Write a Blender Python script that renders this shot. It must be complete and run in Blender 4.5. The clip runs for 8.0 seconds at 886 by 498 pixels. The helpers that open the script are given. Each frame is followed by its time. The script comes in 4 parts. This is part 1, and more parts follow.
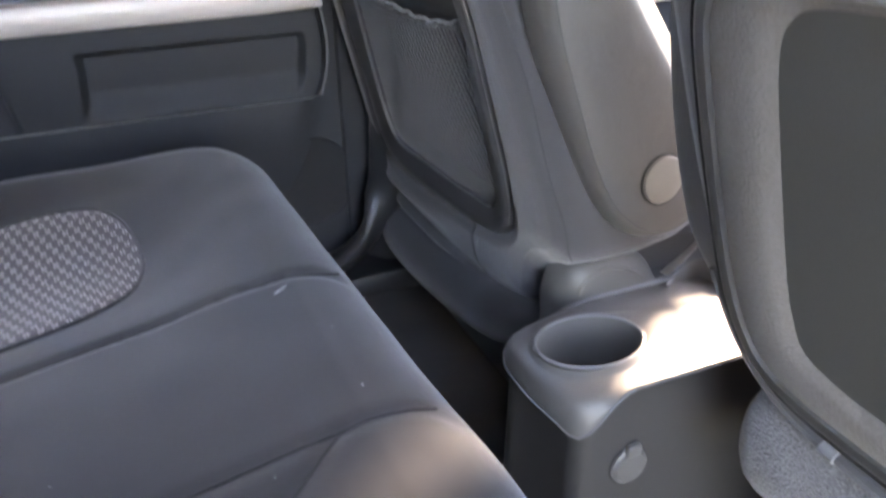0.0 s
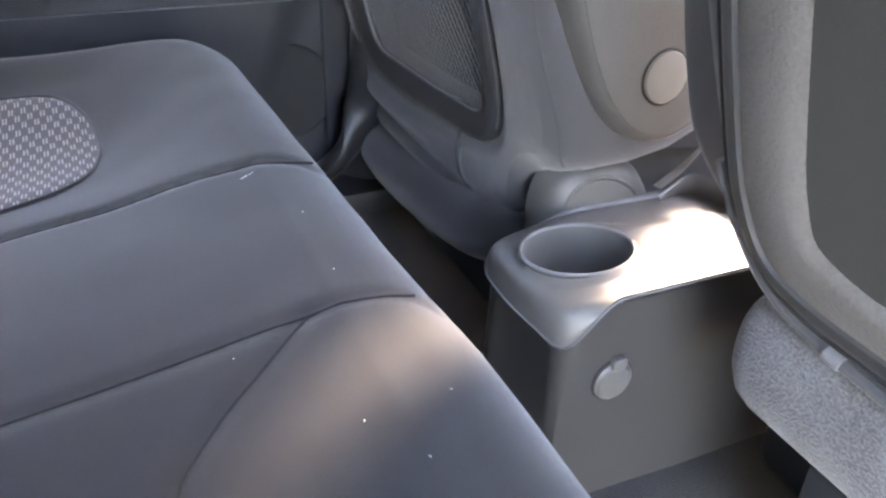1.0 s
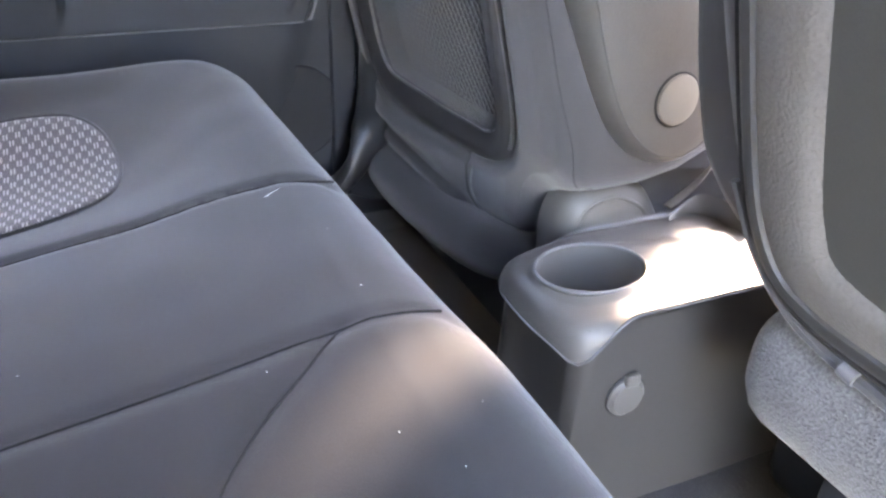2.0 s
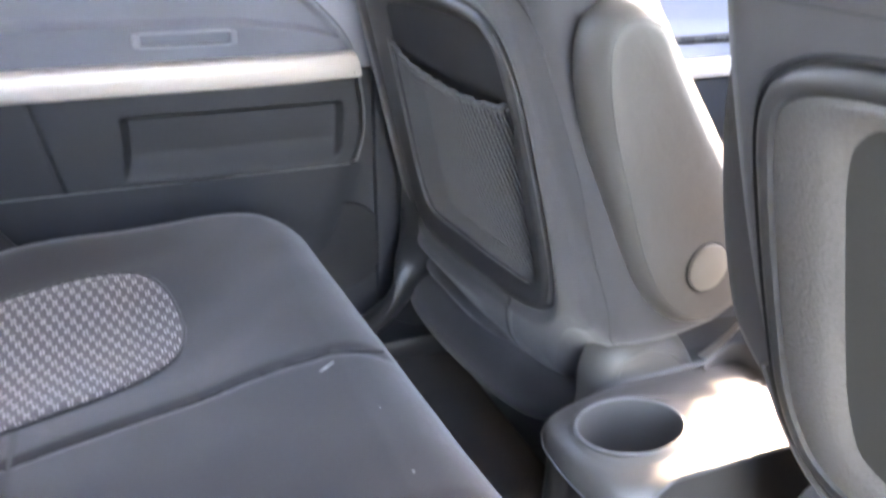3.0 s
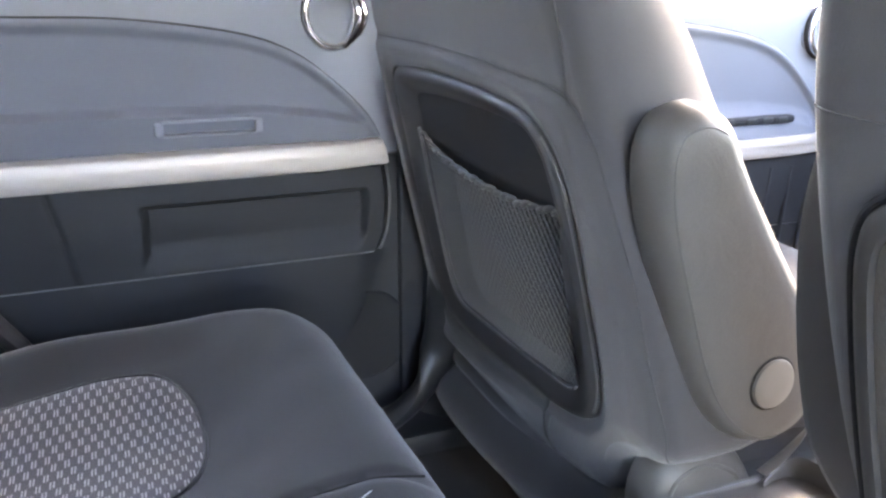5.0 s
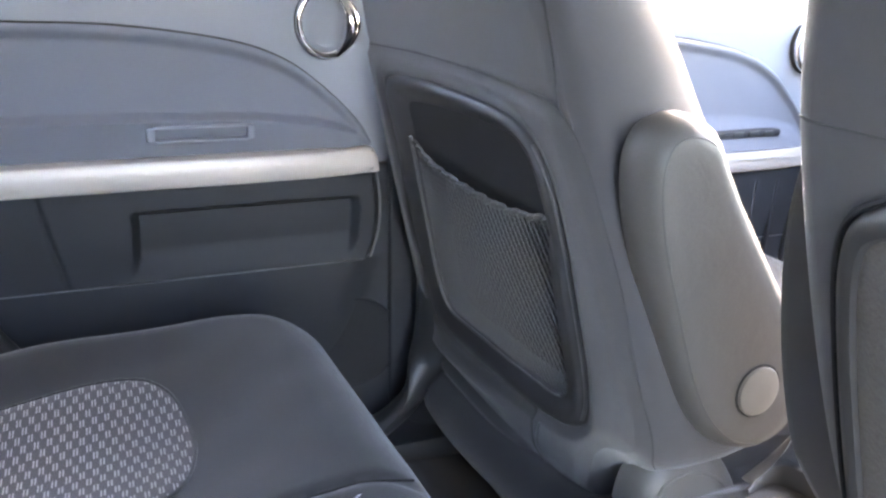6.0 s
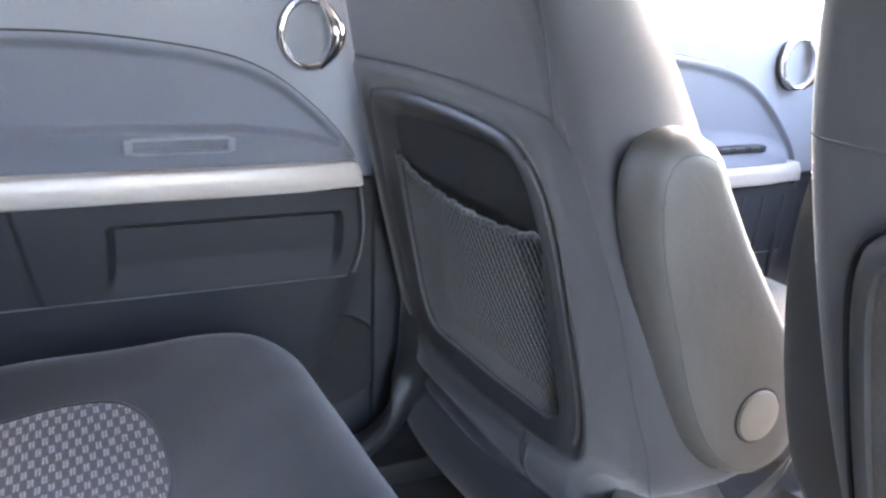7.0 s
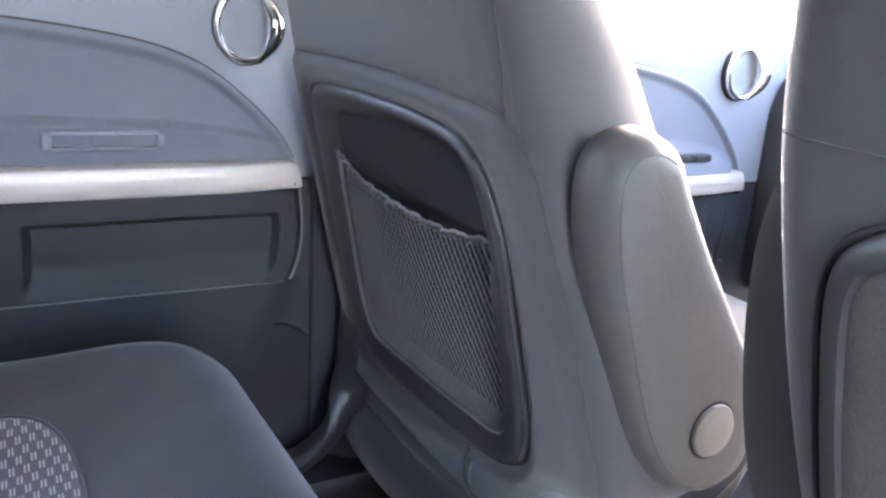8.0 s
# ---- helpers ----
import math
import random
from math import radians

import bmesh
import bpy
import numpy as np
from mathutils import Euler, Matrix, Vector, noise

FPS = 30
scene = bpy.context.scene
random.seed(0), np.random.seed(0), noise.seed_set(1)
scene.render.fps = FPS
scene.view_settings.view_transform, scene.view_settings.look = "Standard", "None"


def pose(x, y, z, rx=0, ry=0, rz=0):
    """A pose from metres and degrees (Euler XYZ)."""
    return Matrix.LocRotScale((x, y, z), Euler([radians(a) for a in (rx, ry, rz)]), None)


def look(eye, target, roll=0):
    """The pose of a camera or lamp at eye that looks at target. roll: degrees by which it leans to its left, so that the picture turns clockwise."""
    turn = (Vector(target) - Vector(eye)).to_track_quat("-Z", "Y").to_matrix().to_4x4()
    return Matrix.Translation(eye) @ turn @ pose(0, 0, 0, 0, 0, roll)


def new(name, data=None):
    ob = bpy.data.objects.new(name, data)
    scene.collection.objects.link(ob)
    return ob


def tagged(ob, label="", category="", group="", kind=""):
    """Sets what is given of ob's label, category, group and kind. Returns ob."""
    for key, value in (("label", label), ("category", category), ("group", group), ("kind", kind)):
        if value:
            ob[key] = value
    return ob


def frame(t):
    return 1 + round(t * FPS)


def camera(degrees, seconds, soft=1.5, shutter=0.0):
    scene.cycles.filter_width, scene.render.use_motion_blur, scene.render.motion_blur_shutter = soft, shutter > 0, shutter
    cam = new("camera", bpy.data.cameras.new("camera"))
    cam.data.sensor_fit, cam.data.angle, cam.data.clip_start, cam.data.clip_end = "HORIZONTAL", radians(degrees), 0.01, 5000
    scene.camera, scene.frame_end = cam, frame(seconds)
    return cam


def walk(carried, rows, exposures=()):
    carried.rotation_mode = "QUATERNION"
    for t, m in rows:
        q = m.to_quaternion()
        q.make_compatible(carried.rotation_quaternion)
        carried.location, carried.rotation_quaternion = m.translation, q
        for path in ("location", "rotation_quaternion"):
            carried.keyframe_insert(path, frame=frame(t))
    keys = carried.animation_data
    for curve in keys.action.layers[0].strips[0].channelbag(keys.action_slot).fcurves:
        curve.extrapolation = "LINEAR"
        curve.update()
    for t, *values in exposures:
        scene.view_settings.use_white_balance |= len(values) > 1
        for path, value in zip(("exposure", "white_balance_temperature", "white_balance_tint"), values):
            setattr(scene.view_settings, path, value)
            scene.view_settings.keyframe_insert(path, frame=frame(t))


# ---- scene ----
cam = camera(57.0, 8.0, soft=2.5, shutter=0.5)
PATH = [
    (0, (-0.325, -0.575, 1.098), (0.369, 1.064, 0.185), -1.0),
    (0.5, (-0.304, -0.556, 1.044), (0.404, 1.028, 0.049), 1.3),
    (1, (-0.32, -0.552, 1.029), (0.406, 1.011, 0.014), 2.2),
    (1.2, (-0.331, -0.550, 1.029), (0.415, 1.006, 0.020), 2.6),
    (2.3, (-0.346, -0.556, 1.039), (0.398, 1.030, 0.088), 2.7),
    (2.5, (-0.347, -0.556, 1.059), (0.384, 1.051, 0.119), 2.3),
    (3, (-0.356, -0.556, 1.125), (0.343, 1.14, 0.326), 0.6),
    (3.5, (-0.378, -0.538, 1.145), (0.309, 1.202, 0.436), 0.3),
    (4, (-0.381, -0.523, 1.15), (0.303, 1.233, 0.48), 0.8),
    (4.2, (-0.374, -0.513, 1.151), (0.308, 1.241, 0.490), 0.8),
    (5.3, (-0.365, -0.484, 1.143), (0.353, 1.258, 0.493), 0.8),
    (5.5, (-0.368, -0.487, 1.138), (0.365, 1.26, 0.496), 1.2),
    (6, (-0.371, -0.493, 1.146), (0.365, 1.256, 0.514), 1.4),
    (6.5, (-0.374, -0.496, 1.148), (0.367, 1.258, 0.534), 1.6),
    (7, (-0.37, -0.464, 1.142), (0.418, 1.274, 0.542), 2.1),
    (7.5, (-0.351, -0.426, 1.124), (0.519, 1.277, 0.537), 3.4),
    (8, (-0.353, -0.425, 1.125), (0.565, 1.257, 0.552), 4.0),
]
EXPOSURES = [(0.0, 5.75, 8200, 25), (1.0, 6.1, 8150, 25), (2.5, 6.38, 8200, 26), (3.0, 6.3, 8250, 24), (3.5, 5.83, 8250, 23), (5.5, 5.83, 8000, 22), (8.0, 5.84, 7550, 22)]
walk(cam, [(t, look(eye, target, roll)) for t, eye, target, roll in PATH], EXPOSURES)

# ---- light: hazy afternoon sun ahead and to the left ----
SUN_AZ, SUN_EL = 33.0, 35.5     # degrees from the car's nose towards its left side; height
world = bpy.data.worlds.new("world")
scene.world = world
world.use_nodes = True
wn = world.node_tree.nodes
sky = wn.new("ShaderNodeTexSky")
sky.sky_type, sky.sun_disc = "NISHITA", False
sky.sun_elevation, sky.sun_rotation = radians(SUN_EL), radians(90 - SUN_AZ)
wn["Background"].inputs["Strength"].default_value = 0.15
world.node_tree.links.new(sky.outputs["Color"], wn["Background"].inputs["Color"])
sun = new("sun", bpy.data.lights.new("sun", "SUN"))
sun.data.energy, sun.data.angle, sun.data.color = 1.25, radians(9.0), (1.0, 0.93, 0.82)
to_sun = Vector((math.cos(radians(SUN_EL)) * math.cos(radians(SUN_AZ)), math.cos(radians(SUN_EL)) * math.sin(radians(SUN_AZ)), math.sin(radians(SUN_EL))))
sun.matrix_world = look((0, 0, 5), Vector((0, 0, 5)) - to_sun)


# ---- materials ----
def surface(name, colour, rough=0.6, metal=0.0, grain=900.0, bump=0.15, depth=0.0008, blotch=6.0, vary=0.12, sheen=0.0, spec=0.5, coat=0.0):
    """A base colour that varies at two scales, with a fine bump."""
    m = bpy.data.materials.new(name)
    m.use_nodes = True
    n, l = m.node_tree.nodes, m.node_tree.links
    b = n["Principled BSDF"]
    co = n.new("ShaderNodeTexCoord").outputs["Object"]
    big, fine = n.new("ShaderNodeTexNoise"), n.new("ShaderNodeTexNoise")
    big.inputs["Scale"].default_value, big.inputs["Detail"].default_value = blotch, 4
    fine.inputs["Scale"].default_value, fine.inputs["Detail"].default_value = grain, 2
    for t in (big, fine):
        l.new(co, t.inputs["Vector"])
    mix = n.new("ShaderNodeMix")
    mix.data_type = "FLOAT"
    mix.inputs[0].default_value = 0.4
    l.new(big.outputs["Fac"], mix.inputs[2])
    l.new(fine.outputs["Fac"], mix.inputs[3])
    ramp = n.new("ShaderNodeValToRGB")
    ramp.color_ramp.elements[0].position, ramp.color_ramp.elements[1].position = 0.3, 0.7
    ramp.color_ramp.elements[0].color = (*[c * (1 - vary) for c in colour], 1)
    ramp.color_ramp.elements[1].color = (*[c * (1 + vary) for c in colour], 1)
    l.new(mix.outputs[0], ramp.inputs["Fac"])
    l.new(ramp.outputs["Color"], b.inputs["Base Color"])
    rr = n.new("ShaderNodeMapRange")
    rr.inputs["To Min"].default_value, rr.inputs["To Max"].default_value = max(0.02, rough - 0.07), min(1, rough + 0.07)
    l.new(big.outputs["Fac"], rr.inputs["Value"])
    l.new(rr.outputs["Result"], b.inputs["Roughness"])
    b.inputs["Metallic"].default_value = metal
    b.inputs["Specular IOR Level"].default_value = spec
    b.inputs["Sheen Weight"].default_value = sheen
    b.inputs["Coat Weight"].default_value = coat
    if bump:
        bp = n.new("ShaderNodeBump")
        bp.inputs["Strength"].default_value, bp.inputs["Distance"].default_value = bump, depth
        l.new(fine.outputs["Fac"], bp.inputs["Height"])
        l.new(bp.outputs["Normal"], b.inputs["Normal"])
    return m


def node_math(n, l, op, a, b=None):
    k = n.new("ShaderNodeMath")
    k.operation = op
    for i, v in enumerate((a, b)):
        if v is None:
            continue
        if isinstance(v, (int, float)):
            k.inputs[i].default_value = v
        else:
            l.new(v, k.inputs[i])
    return k.outputs[0]


def dash_weave(name):
    """Dark cloth woven with pairs of short light dashes, row by row in half steps."""
    m = surface(name, (0.044, 0.039, 0.040), 0.9, grain=1500, bump=0.3, sheen=0.2)
    n, l = m.node_tree.nodes, m.node_tree.links
    b = n["Principled BSDF"]
    base = b.inputs["Base Color"].links[0].from_socket
    sep = n.new("ShaderNodeSeparateXYZ")
    l.new(n.new("ShaderNodeTexCoord").outputs["Object"], sep.inputs[0])
    v = node_math(n, l, "DIVIDE", sep.outputs["Y"], 0.0150)
    row = node_math(n, l, "FLOOR", v)
    half = node_math(n, l, "MULTIPLY", node_math(n, l, "MODULO", node_math(n, l, "ADD", row, 400.0), 2.0), 0.5)
    u = node_math(n, l, "FRACT", node_math(n, l, "ADD", node_math(n, l, "ADD", node_math(n, l, "DIVIDE", sep.outputs["X"], 0.0125), 400.0), half))
    fv = node_math(n, l, "FRACT", v)
    a = node_math(n, l, "LESS_THAN", node_math(n, l, "ABSOLUTE", node_math(n, l, "SUBTRACT", u, 0.365)), 0.062)
    c = node_math(n, l, "LESS_THAN", node_math(n, l, "ABSOLUTE", node_math(n, l, "SUBTRACT", u, 0.615)), 0.062)
    rowmask = node_math(n, l, "LESS_THAN", node_math(n, l, "ABSOLUTE", node_math(n, l, "SUBTRACT", fv, 0.5)), 0.40)
    mask = node_math(n, l, "MULTIPLY", node_math(n, l, "ADD", a, c), rowmask)
    mix = n.new("ShaderNodeMix")
    mix.data_type = "RGBA"
    l.new(mask, mix.inputs[0])
    l.new(base, mix.inputs[6])
    mix.inputs[7].default_value = (0.29, 0.265, 0.262, 1)
    l.new(mix.outputs[2], b.inputs["Base Color"])
    return m


FABRIC = surface("seat_fabric", (0.053, 0.052, 0.054), 0.88, grain=1400, bump=0.35, sheen=0.25, spec=0.3)
for cloth in (FABRIC,):
    cn, cl = cloth.node_tree.nodes, cloth.node_tree.links
    twill = cn.new("ShaderNodeTexWave")
    twill.wave_type, twill.bands_direction = "BANDS", "DIAGONAL"
    twill.inputs["Scale"].default_value, twill.inputs["Distortion"].default_value = 330, 0.6
    cl.new(cn.new("ShaderNodeTexCoord").outputs["Object"], twill.inputs["Vector"])
    ridge = cn.new("ShaderNodeBump")
    ridge.inputs["Strength"].default_value, ridge.inputs["Distance"].default_value = 0.14, 0.0005
    cl.new(twill.outputs["Fac"], ridge.inputs["Height"])
    body_node = cn["Principled BSDF"]
    cl.new(body_node.inputs["Normal"].links[0].from_socket, ridge.inputs["Normal"])
    cl.new(ridge.outputs["Normal"], body_node.inputs["Normal"])
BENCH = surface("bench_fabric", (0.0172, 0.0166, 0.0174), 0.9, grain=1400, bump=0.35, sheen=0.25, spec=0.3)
WEAVE = dash_weave("dash_weave")
GROOVE = surface("bench_groove", (0.008, 0.008, 0.009), 0.9)
STITCH = surface("stitch", (0.02, 0.02, 0.022), 0.8)
PIPING = surface("piping", (0.13, 0.13, 0.135), 0.4)
THREAD = surface("thread", (0.045, 0.045, 0.047), 0.8)
UPPER = surface("upper_door_plastic", (0.235, 0.248, 0.281), 0.7, grain=1100, bump=0.2, vary=0.05, spec=0.25)
PLASTIC = surface("door_plastic", (0.027, 0.029, 0.033), 0.62, grain=1100, bump=0.2, vary=0.06, spec=0.3)
# lighter, glossier plastic that paints in edge highlights
BEAD = surface("bead_highlight", (0.10, 0.10, 0.105), 0.32, grain=2000, bump=0)
PAD = surface("door_pad_vinyl", (0.162, 0.172, 0.200), 0.75, grain=800, bump=0.25, vary=0.06, spec=0.2)
GRILLE = surface("speaker_grille_cloth", (0.009, 0.010, 0.012), 0.7, grain=1500, bump=0.5)
GLOSSY = surface("glossy_rim", (0.035, 0.036, 0.040), 0.22, bump=0)
DARK = surface("dark_plastic", (0.024, 0.025, 0.027), 0.45, grain=1000, bump=0.2, vary=0.08)
CREASE = surface("vinyl_crease", (0.06, 0.058, 0.055), 0.6, bump=0)
# console plastic for the sides: their shade is put into a darker base colour
CONSOLE_SHADED = surface("console_shaded_plastic", (0.044, 0.042, 0.040), 0.34, grain=1200, bump=0.2, vary=0.08, spec=0.35)
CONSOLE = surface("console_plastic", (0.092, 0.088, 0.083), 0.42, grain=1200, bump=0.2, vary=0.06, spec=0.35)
ARM = surface("armrest_vinyl", (0.078, 0.074, 0.069), 0.48, grain=700, bump=0.25, blotch=11, vary=0.14)
an, al = ARM.node_tree.nodes, ARM.node_tree.links
wrinkle, crinkle = an.new("ShaderNodeTexNoise"), an.new("ShaderNodeBump")
wrinkle.inputs["Scale"].default_value, wrinkle.inputs["Detail"].default_value, wrinkle.inputs["Distortion"].default_value = 26, 3, 1.2
crinkle.inputs["Strength"].default_value, crinkle.inputs["Distance"].default_value = 0.10, 0.006
al.new(an.new("ShaderNodeTexCoord").outputs["Object"], wrinkle.inputs["Vector"])
al.new(wrinkle.outputs["Fac"], crinkle.inputs["Height"])
al.new(an["Principled BSDF"].inputs["Normal"].links[0].from_socket, crinkle.inputs["Normal"])
al.new(crinkle.outputs["Normal"], an["Principled BSDF"].inputs["Normal"])
BUTTON = surface("button_plastic", (0.20, 0.185, 0.16), 0.4, grain=1200, bump=0.1)
SILVER = surface("silver_paint", (0.56, 0.50, 0.455), 0.42, metal=0.15, grain=2000, bump=0.05, vary=0.03)
CHROME = surface("chrome", (0.85, 0.85, 0.86), 0.06, metal=1.0, bump=0, vary=0.02)
CARPET = surface("carpet", (0.038, 0.037, 0.037), 0.98, grain=500, bump=0.9, depth=0.003, vary=0.35, sheen=0.1, spec=0.1)
FUZZ = surface("needle_felt", (0.112, 0.108, 0.107), 0.98, grain=420, bump=0.9, depth=0.002, vary=0.85, sheen=0.3, spec=0.1)
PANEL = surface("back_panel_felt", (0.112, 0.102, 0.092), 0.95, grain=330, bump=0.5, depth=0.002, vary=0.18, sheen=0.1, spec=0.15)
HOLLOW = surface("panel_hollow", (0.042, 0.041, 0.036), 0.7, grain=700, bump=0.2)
FRAME = surface("pocket_frame_plastic", (0.050, 0.051, 0.054), 0.55, grain=1000, bump=0.2, vary=0.08)
SHELL = surface("back_panel_plastic", (0.045, 0.044, 0.043), 0.5, grain=1000, bump=0.25, vary=0.08)
NET = surface("net_cord", (0.105, 0.106, 0.109), 0.7, grain=2500, bump=0.2)
# pocket board, with the net's shade on it put into the colour
WELL_SHADE = surface("pocket_back", (0.016, 0.017, 0.019), 0.75, grain=900, bump=0.2)
PAPER = surface("white_label", (0.7, 0.7, 0.7), 0.6, bump=0)
LINER = surface("headliner", (0.34, 0.33, 0.32), 0.95, grain=600, bump=0.4)
BELT = surface("belt_webbing", (0.22, 0.215, 0.205), 0.7, grain=1800, bump=0.4)
ASPHALT = surface("asphalt", (0.06, 0.06, 0.061), 0.95, grain=60, bump=0.6, depth=0.01, blotch=0.4, vary=0.25)
GLASS = bpy.data.materials.new("window_glass")
GLASS.use_nodes = True
gb = GLASS.node_tree.nodes["Principled BSDF"]
gb.inputs["Transmission Weight"].default_value, gb.inputs["Roughness"].default_value, gb.inputs["IOR"].default_value = 1.0, 0.0, 1.45
gb.inputs["Base Color"].default_value = (0.93, 0.96, 0.94, 1)

# tint chosen to hold back sky light, not a known glass
TINTED = GLASS.copy()
TINTED.name = "tinted_glass"
TINTED.node_tree.nodes["Principled BSDF"].inputs["Base Color"].default_value = (0.42, 0.45, 0.47, 1)
# laminated windscreen: lets four fifths of the light straight through
SCREEN = bpy.data.materials.new("windscreen_glass")
SCREEN.use_nodes = True
sn = SCREEN.node_tree.nodes
sn.remove(sn["Principled BSDF"])
clear, gloss, both = sn.new("ShaderNodeBsdfTransparent"), sn.new("ShaderNodeBsdfGlossy"), sn.new("ShaderNodeMixShader")
clear.inputs["Color"].default_value = (0.88, 0.88, 0.86, 1)
gloss.inputs["Roughness"].default_value, both.inputs[0].default_value = 0.0, 0.05
for i, shader in ((1, clear), (2, gloss)):
    SCREEN.node_tree.links.new(shader.outputs[0], both.inputs[i])
SCREEN.node_tree.links.new(both.outputs[0], sn["Material Output"].inputs["Surface"])


# ---- mesh helpers ----
def empty(name, place=(0, 0, 0)):
    ob = new(name)
    ob.location = place
    bpy.context.view_layer.update()
    return ob


def part(name, bm, material, parent=None, label="", flat=False):
    """Links a bmesh, in world places, as one mesh object under a thing or a part."""
    bmesh.ops.recalc_face_normals(bm, faces=bm.faces[:])
    me = bpy.data.meshes.new(name)
    bm.to_mesh(me)
    bm.free()
    me.materials.append(material)
    if not flat:
        for p in me.polygons:
            p.use_smooth = True
        me.set_sharp_from_angle(angle=radians(38))
    ob = new(name, me)
    if parent:
        ob.parent = parent
        bpy.context.view_layer.update()
        ob.matrix_parent_inverse = parent.matrix_world.inverted()
    return tagged(ob, label)


def curve(pts, n, closed=True):
    """n points at even steps along a smooth line through pts."""
    p = [np.array(q, float) for q in pts]
    k = len(p)
    dense = []
    for i in range(k if closed else k - 1):
        a, b, c, d = ((p[(i - 1) % k], p[i], p[(i + 1) % k], p[(i + 2) % k]) if closed else
                      (p[max(i - 1, 0)], p[i], p[i + 1], p[min(i + 2, k - 1)]))
        for s in np.linspace(0, 1, 24, endpoint=False):
            dense.append(0.5 * (2 * b + (c - a) * s + (2 * a - 5 * b + 4 * c - d) * s * s + (3 * b - a - 3 * c + d) * s ** 3))
    dense.append(p[0] if closed else p[-1])
    dense = np.array(dense)
    run = np.concatenate([[0], np.cumsum(np.linalg.norm(np.diff(dense, axis=0), axis=1))])
    at = np.linspace(0, run[-1], n, endpoint=not closed)
    return np.stack([np.interp(at, run, dense[:, j]) for j in range(dense.shape[1])], 1)


def round_rect(u0, u1, v0, v1, r, side=12, corner=8):
    """A rounded rectangle, anticlockwise; r: one radius or four (from the lower left on)."""
    r = r if isinstance(r, (tuple, list)) else (r,) * 4
    out = []
    for (cu, cv, a0, q) in ((u0 + r[0], v0 + r[0], 180, r[0]), (u1 - r[1], v0 + r[1], 270, r[1]), (u1 - r[2], v1 - r[2], 0, r[2]), (u0 + r[3], v1 - r[3], 90, r[3])):
        for i in range(corner + 1):
            a = radians(a0 + 90 * i / corner)
            out.append((cu + q * math.cos(a), cv + q * math.sin(a)))
    full = []
    for i, a in enumerate(out):
        b = out[(i + 1) % len(out)]
        full.append(a)
        if i % (corner + 1) == corner:
            full += [(a[0] + (b[0] - a[0]) * j / side, a[1] + (b[1] - a[1]) * j / side) for j in range(1, side)]
    return np.array(full)


def inset(o, d):
    """The closed line o, moved inwards by d."""
    o = np.asarray(o, float)
    t = np.roll(o, -1, 0) - np.roll(o, 1, 0)
    t /= np.linalg.norm(t, axis=1)[:, None] + 1e-9
    area = np.sum(o[:, 0] * np.roll(o[:, 1], -1) - np.roll(o[:, 0], -1) * o[:, 1])
    nrm = np.stack([-t[:, 1], t[:, 0]], 1) * (1 if area > 0 else -1)
    return o + nrm * d


def loft(loops, where, cap=(True, True), bm=None):
    """Skins a row of closed lines [(points, height)], placed by where(u, v, h)."""
    bm = bm or bmesh.new()
    rings = [[bm.verts.new(where(u, v, h)) for u, v in pts] for pts, h in loops]
    for a, b in zip(rings, rings[1:]):
        for i in range(len(a)):
            j = (i + 1) % len(a)
            bm.faces.new((a[i], a[j], b[j], b[i]))
    for ring, yes in ((rings[0], cap[0]), (rings[-1], cap[1])):
        if yes:
            bm.faces.new(ring)
    return bm


def slab(o, h0, h1, r, where, steps=5, cap=(True, True)):
    """A plate of outline o from h0 to h1, its edge at h1 rounded by r."""
    loops = [(o, h0)]
    for i in range(steps + 1):
        a = math.pi / 2 * i / steps
        loops.append((inset(o, r * (1 - math.cos(a))), h1 - r + r * math.sin(a)))
    return loft(loops, where, cap)


def grid(us, vs, where):
    """A sheet over the rows us, vs."""
    bm = bmesh.new()
    rows = [[bm.verts.new(where(u, v)) for u in us] for v in vs]
    for a, b in zip(rows, rows[1:]):
        for i in range(len(a) - 1):
            bm.faces.new((a[i], a[i + 1], b[i + 1], b[i]))
    return bm


def tube(pts, r, closed=False, sides=8, bm=None, flat=1.0):
    """A round cord along pts."""
    bm = bm or bmesh.new()
    p = [Vector(q) for q in pts]
    k = len(p)
    rings, up = [], Vector((0.31, 0.2, 0.93))
    for i in range(k):
        t = (p[(i + 1) % k] - p[i - 1]) if closed else (p[min(i + 1, k - 1)] - p[max(i - 1, 0)])
        t.normalize()
        s = t.cross(up).normalized()
        w = s.cross(t)
        rad = r[i] if isinstance(r, (list, tuple, np.ndarray)) else r
        rings.append([bm.verts.new(p[i] + rad * (math.cos(2 * math.pi * j / sides) * s + flat * math.sin(2 * math.pi * j / sides) * w)) for j in range(sides)])
    for i in range(k if closed else k - 1):
        a, b = rings[i], rings[(i + 1) % k]
        for j in range(sides):
            bm.faces.new((a[j], a[(j + 1) % sides], b[(j + 1) % sides], b[j]))
    if not closed:
        bm.faces.new(rings[0])
        bm.faces.new(rings[-1])
    return bm


def box(x0, x1, y0, y1, z0, z1, bevel=0.004, seg=2):
    bm = bmesh.new()
    bmesh.ops.create_cube(bm, size=1, matrix=Matrix.Translation(((x0 + x1) / 2, (y0 + y1) / 2, (z0 + z1) / 2)) @ Matrix.Diagonal((x1 - x0, y1 - y0, z1 - z0, 1)))
    if bevel:
        bmesh.ops.bevel(bm, geom=bm.edges[:], offset=bevel, segments=seg, profile=0.5, affect="EDGES")
    return bm


def smooth(a, b, x):
    t = min(1.0, max(0.0, (x - a) / (b - a)))
    return t * t * (3 - 2 * t)


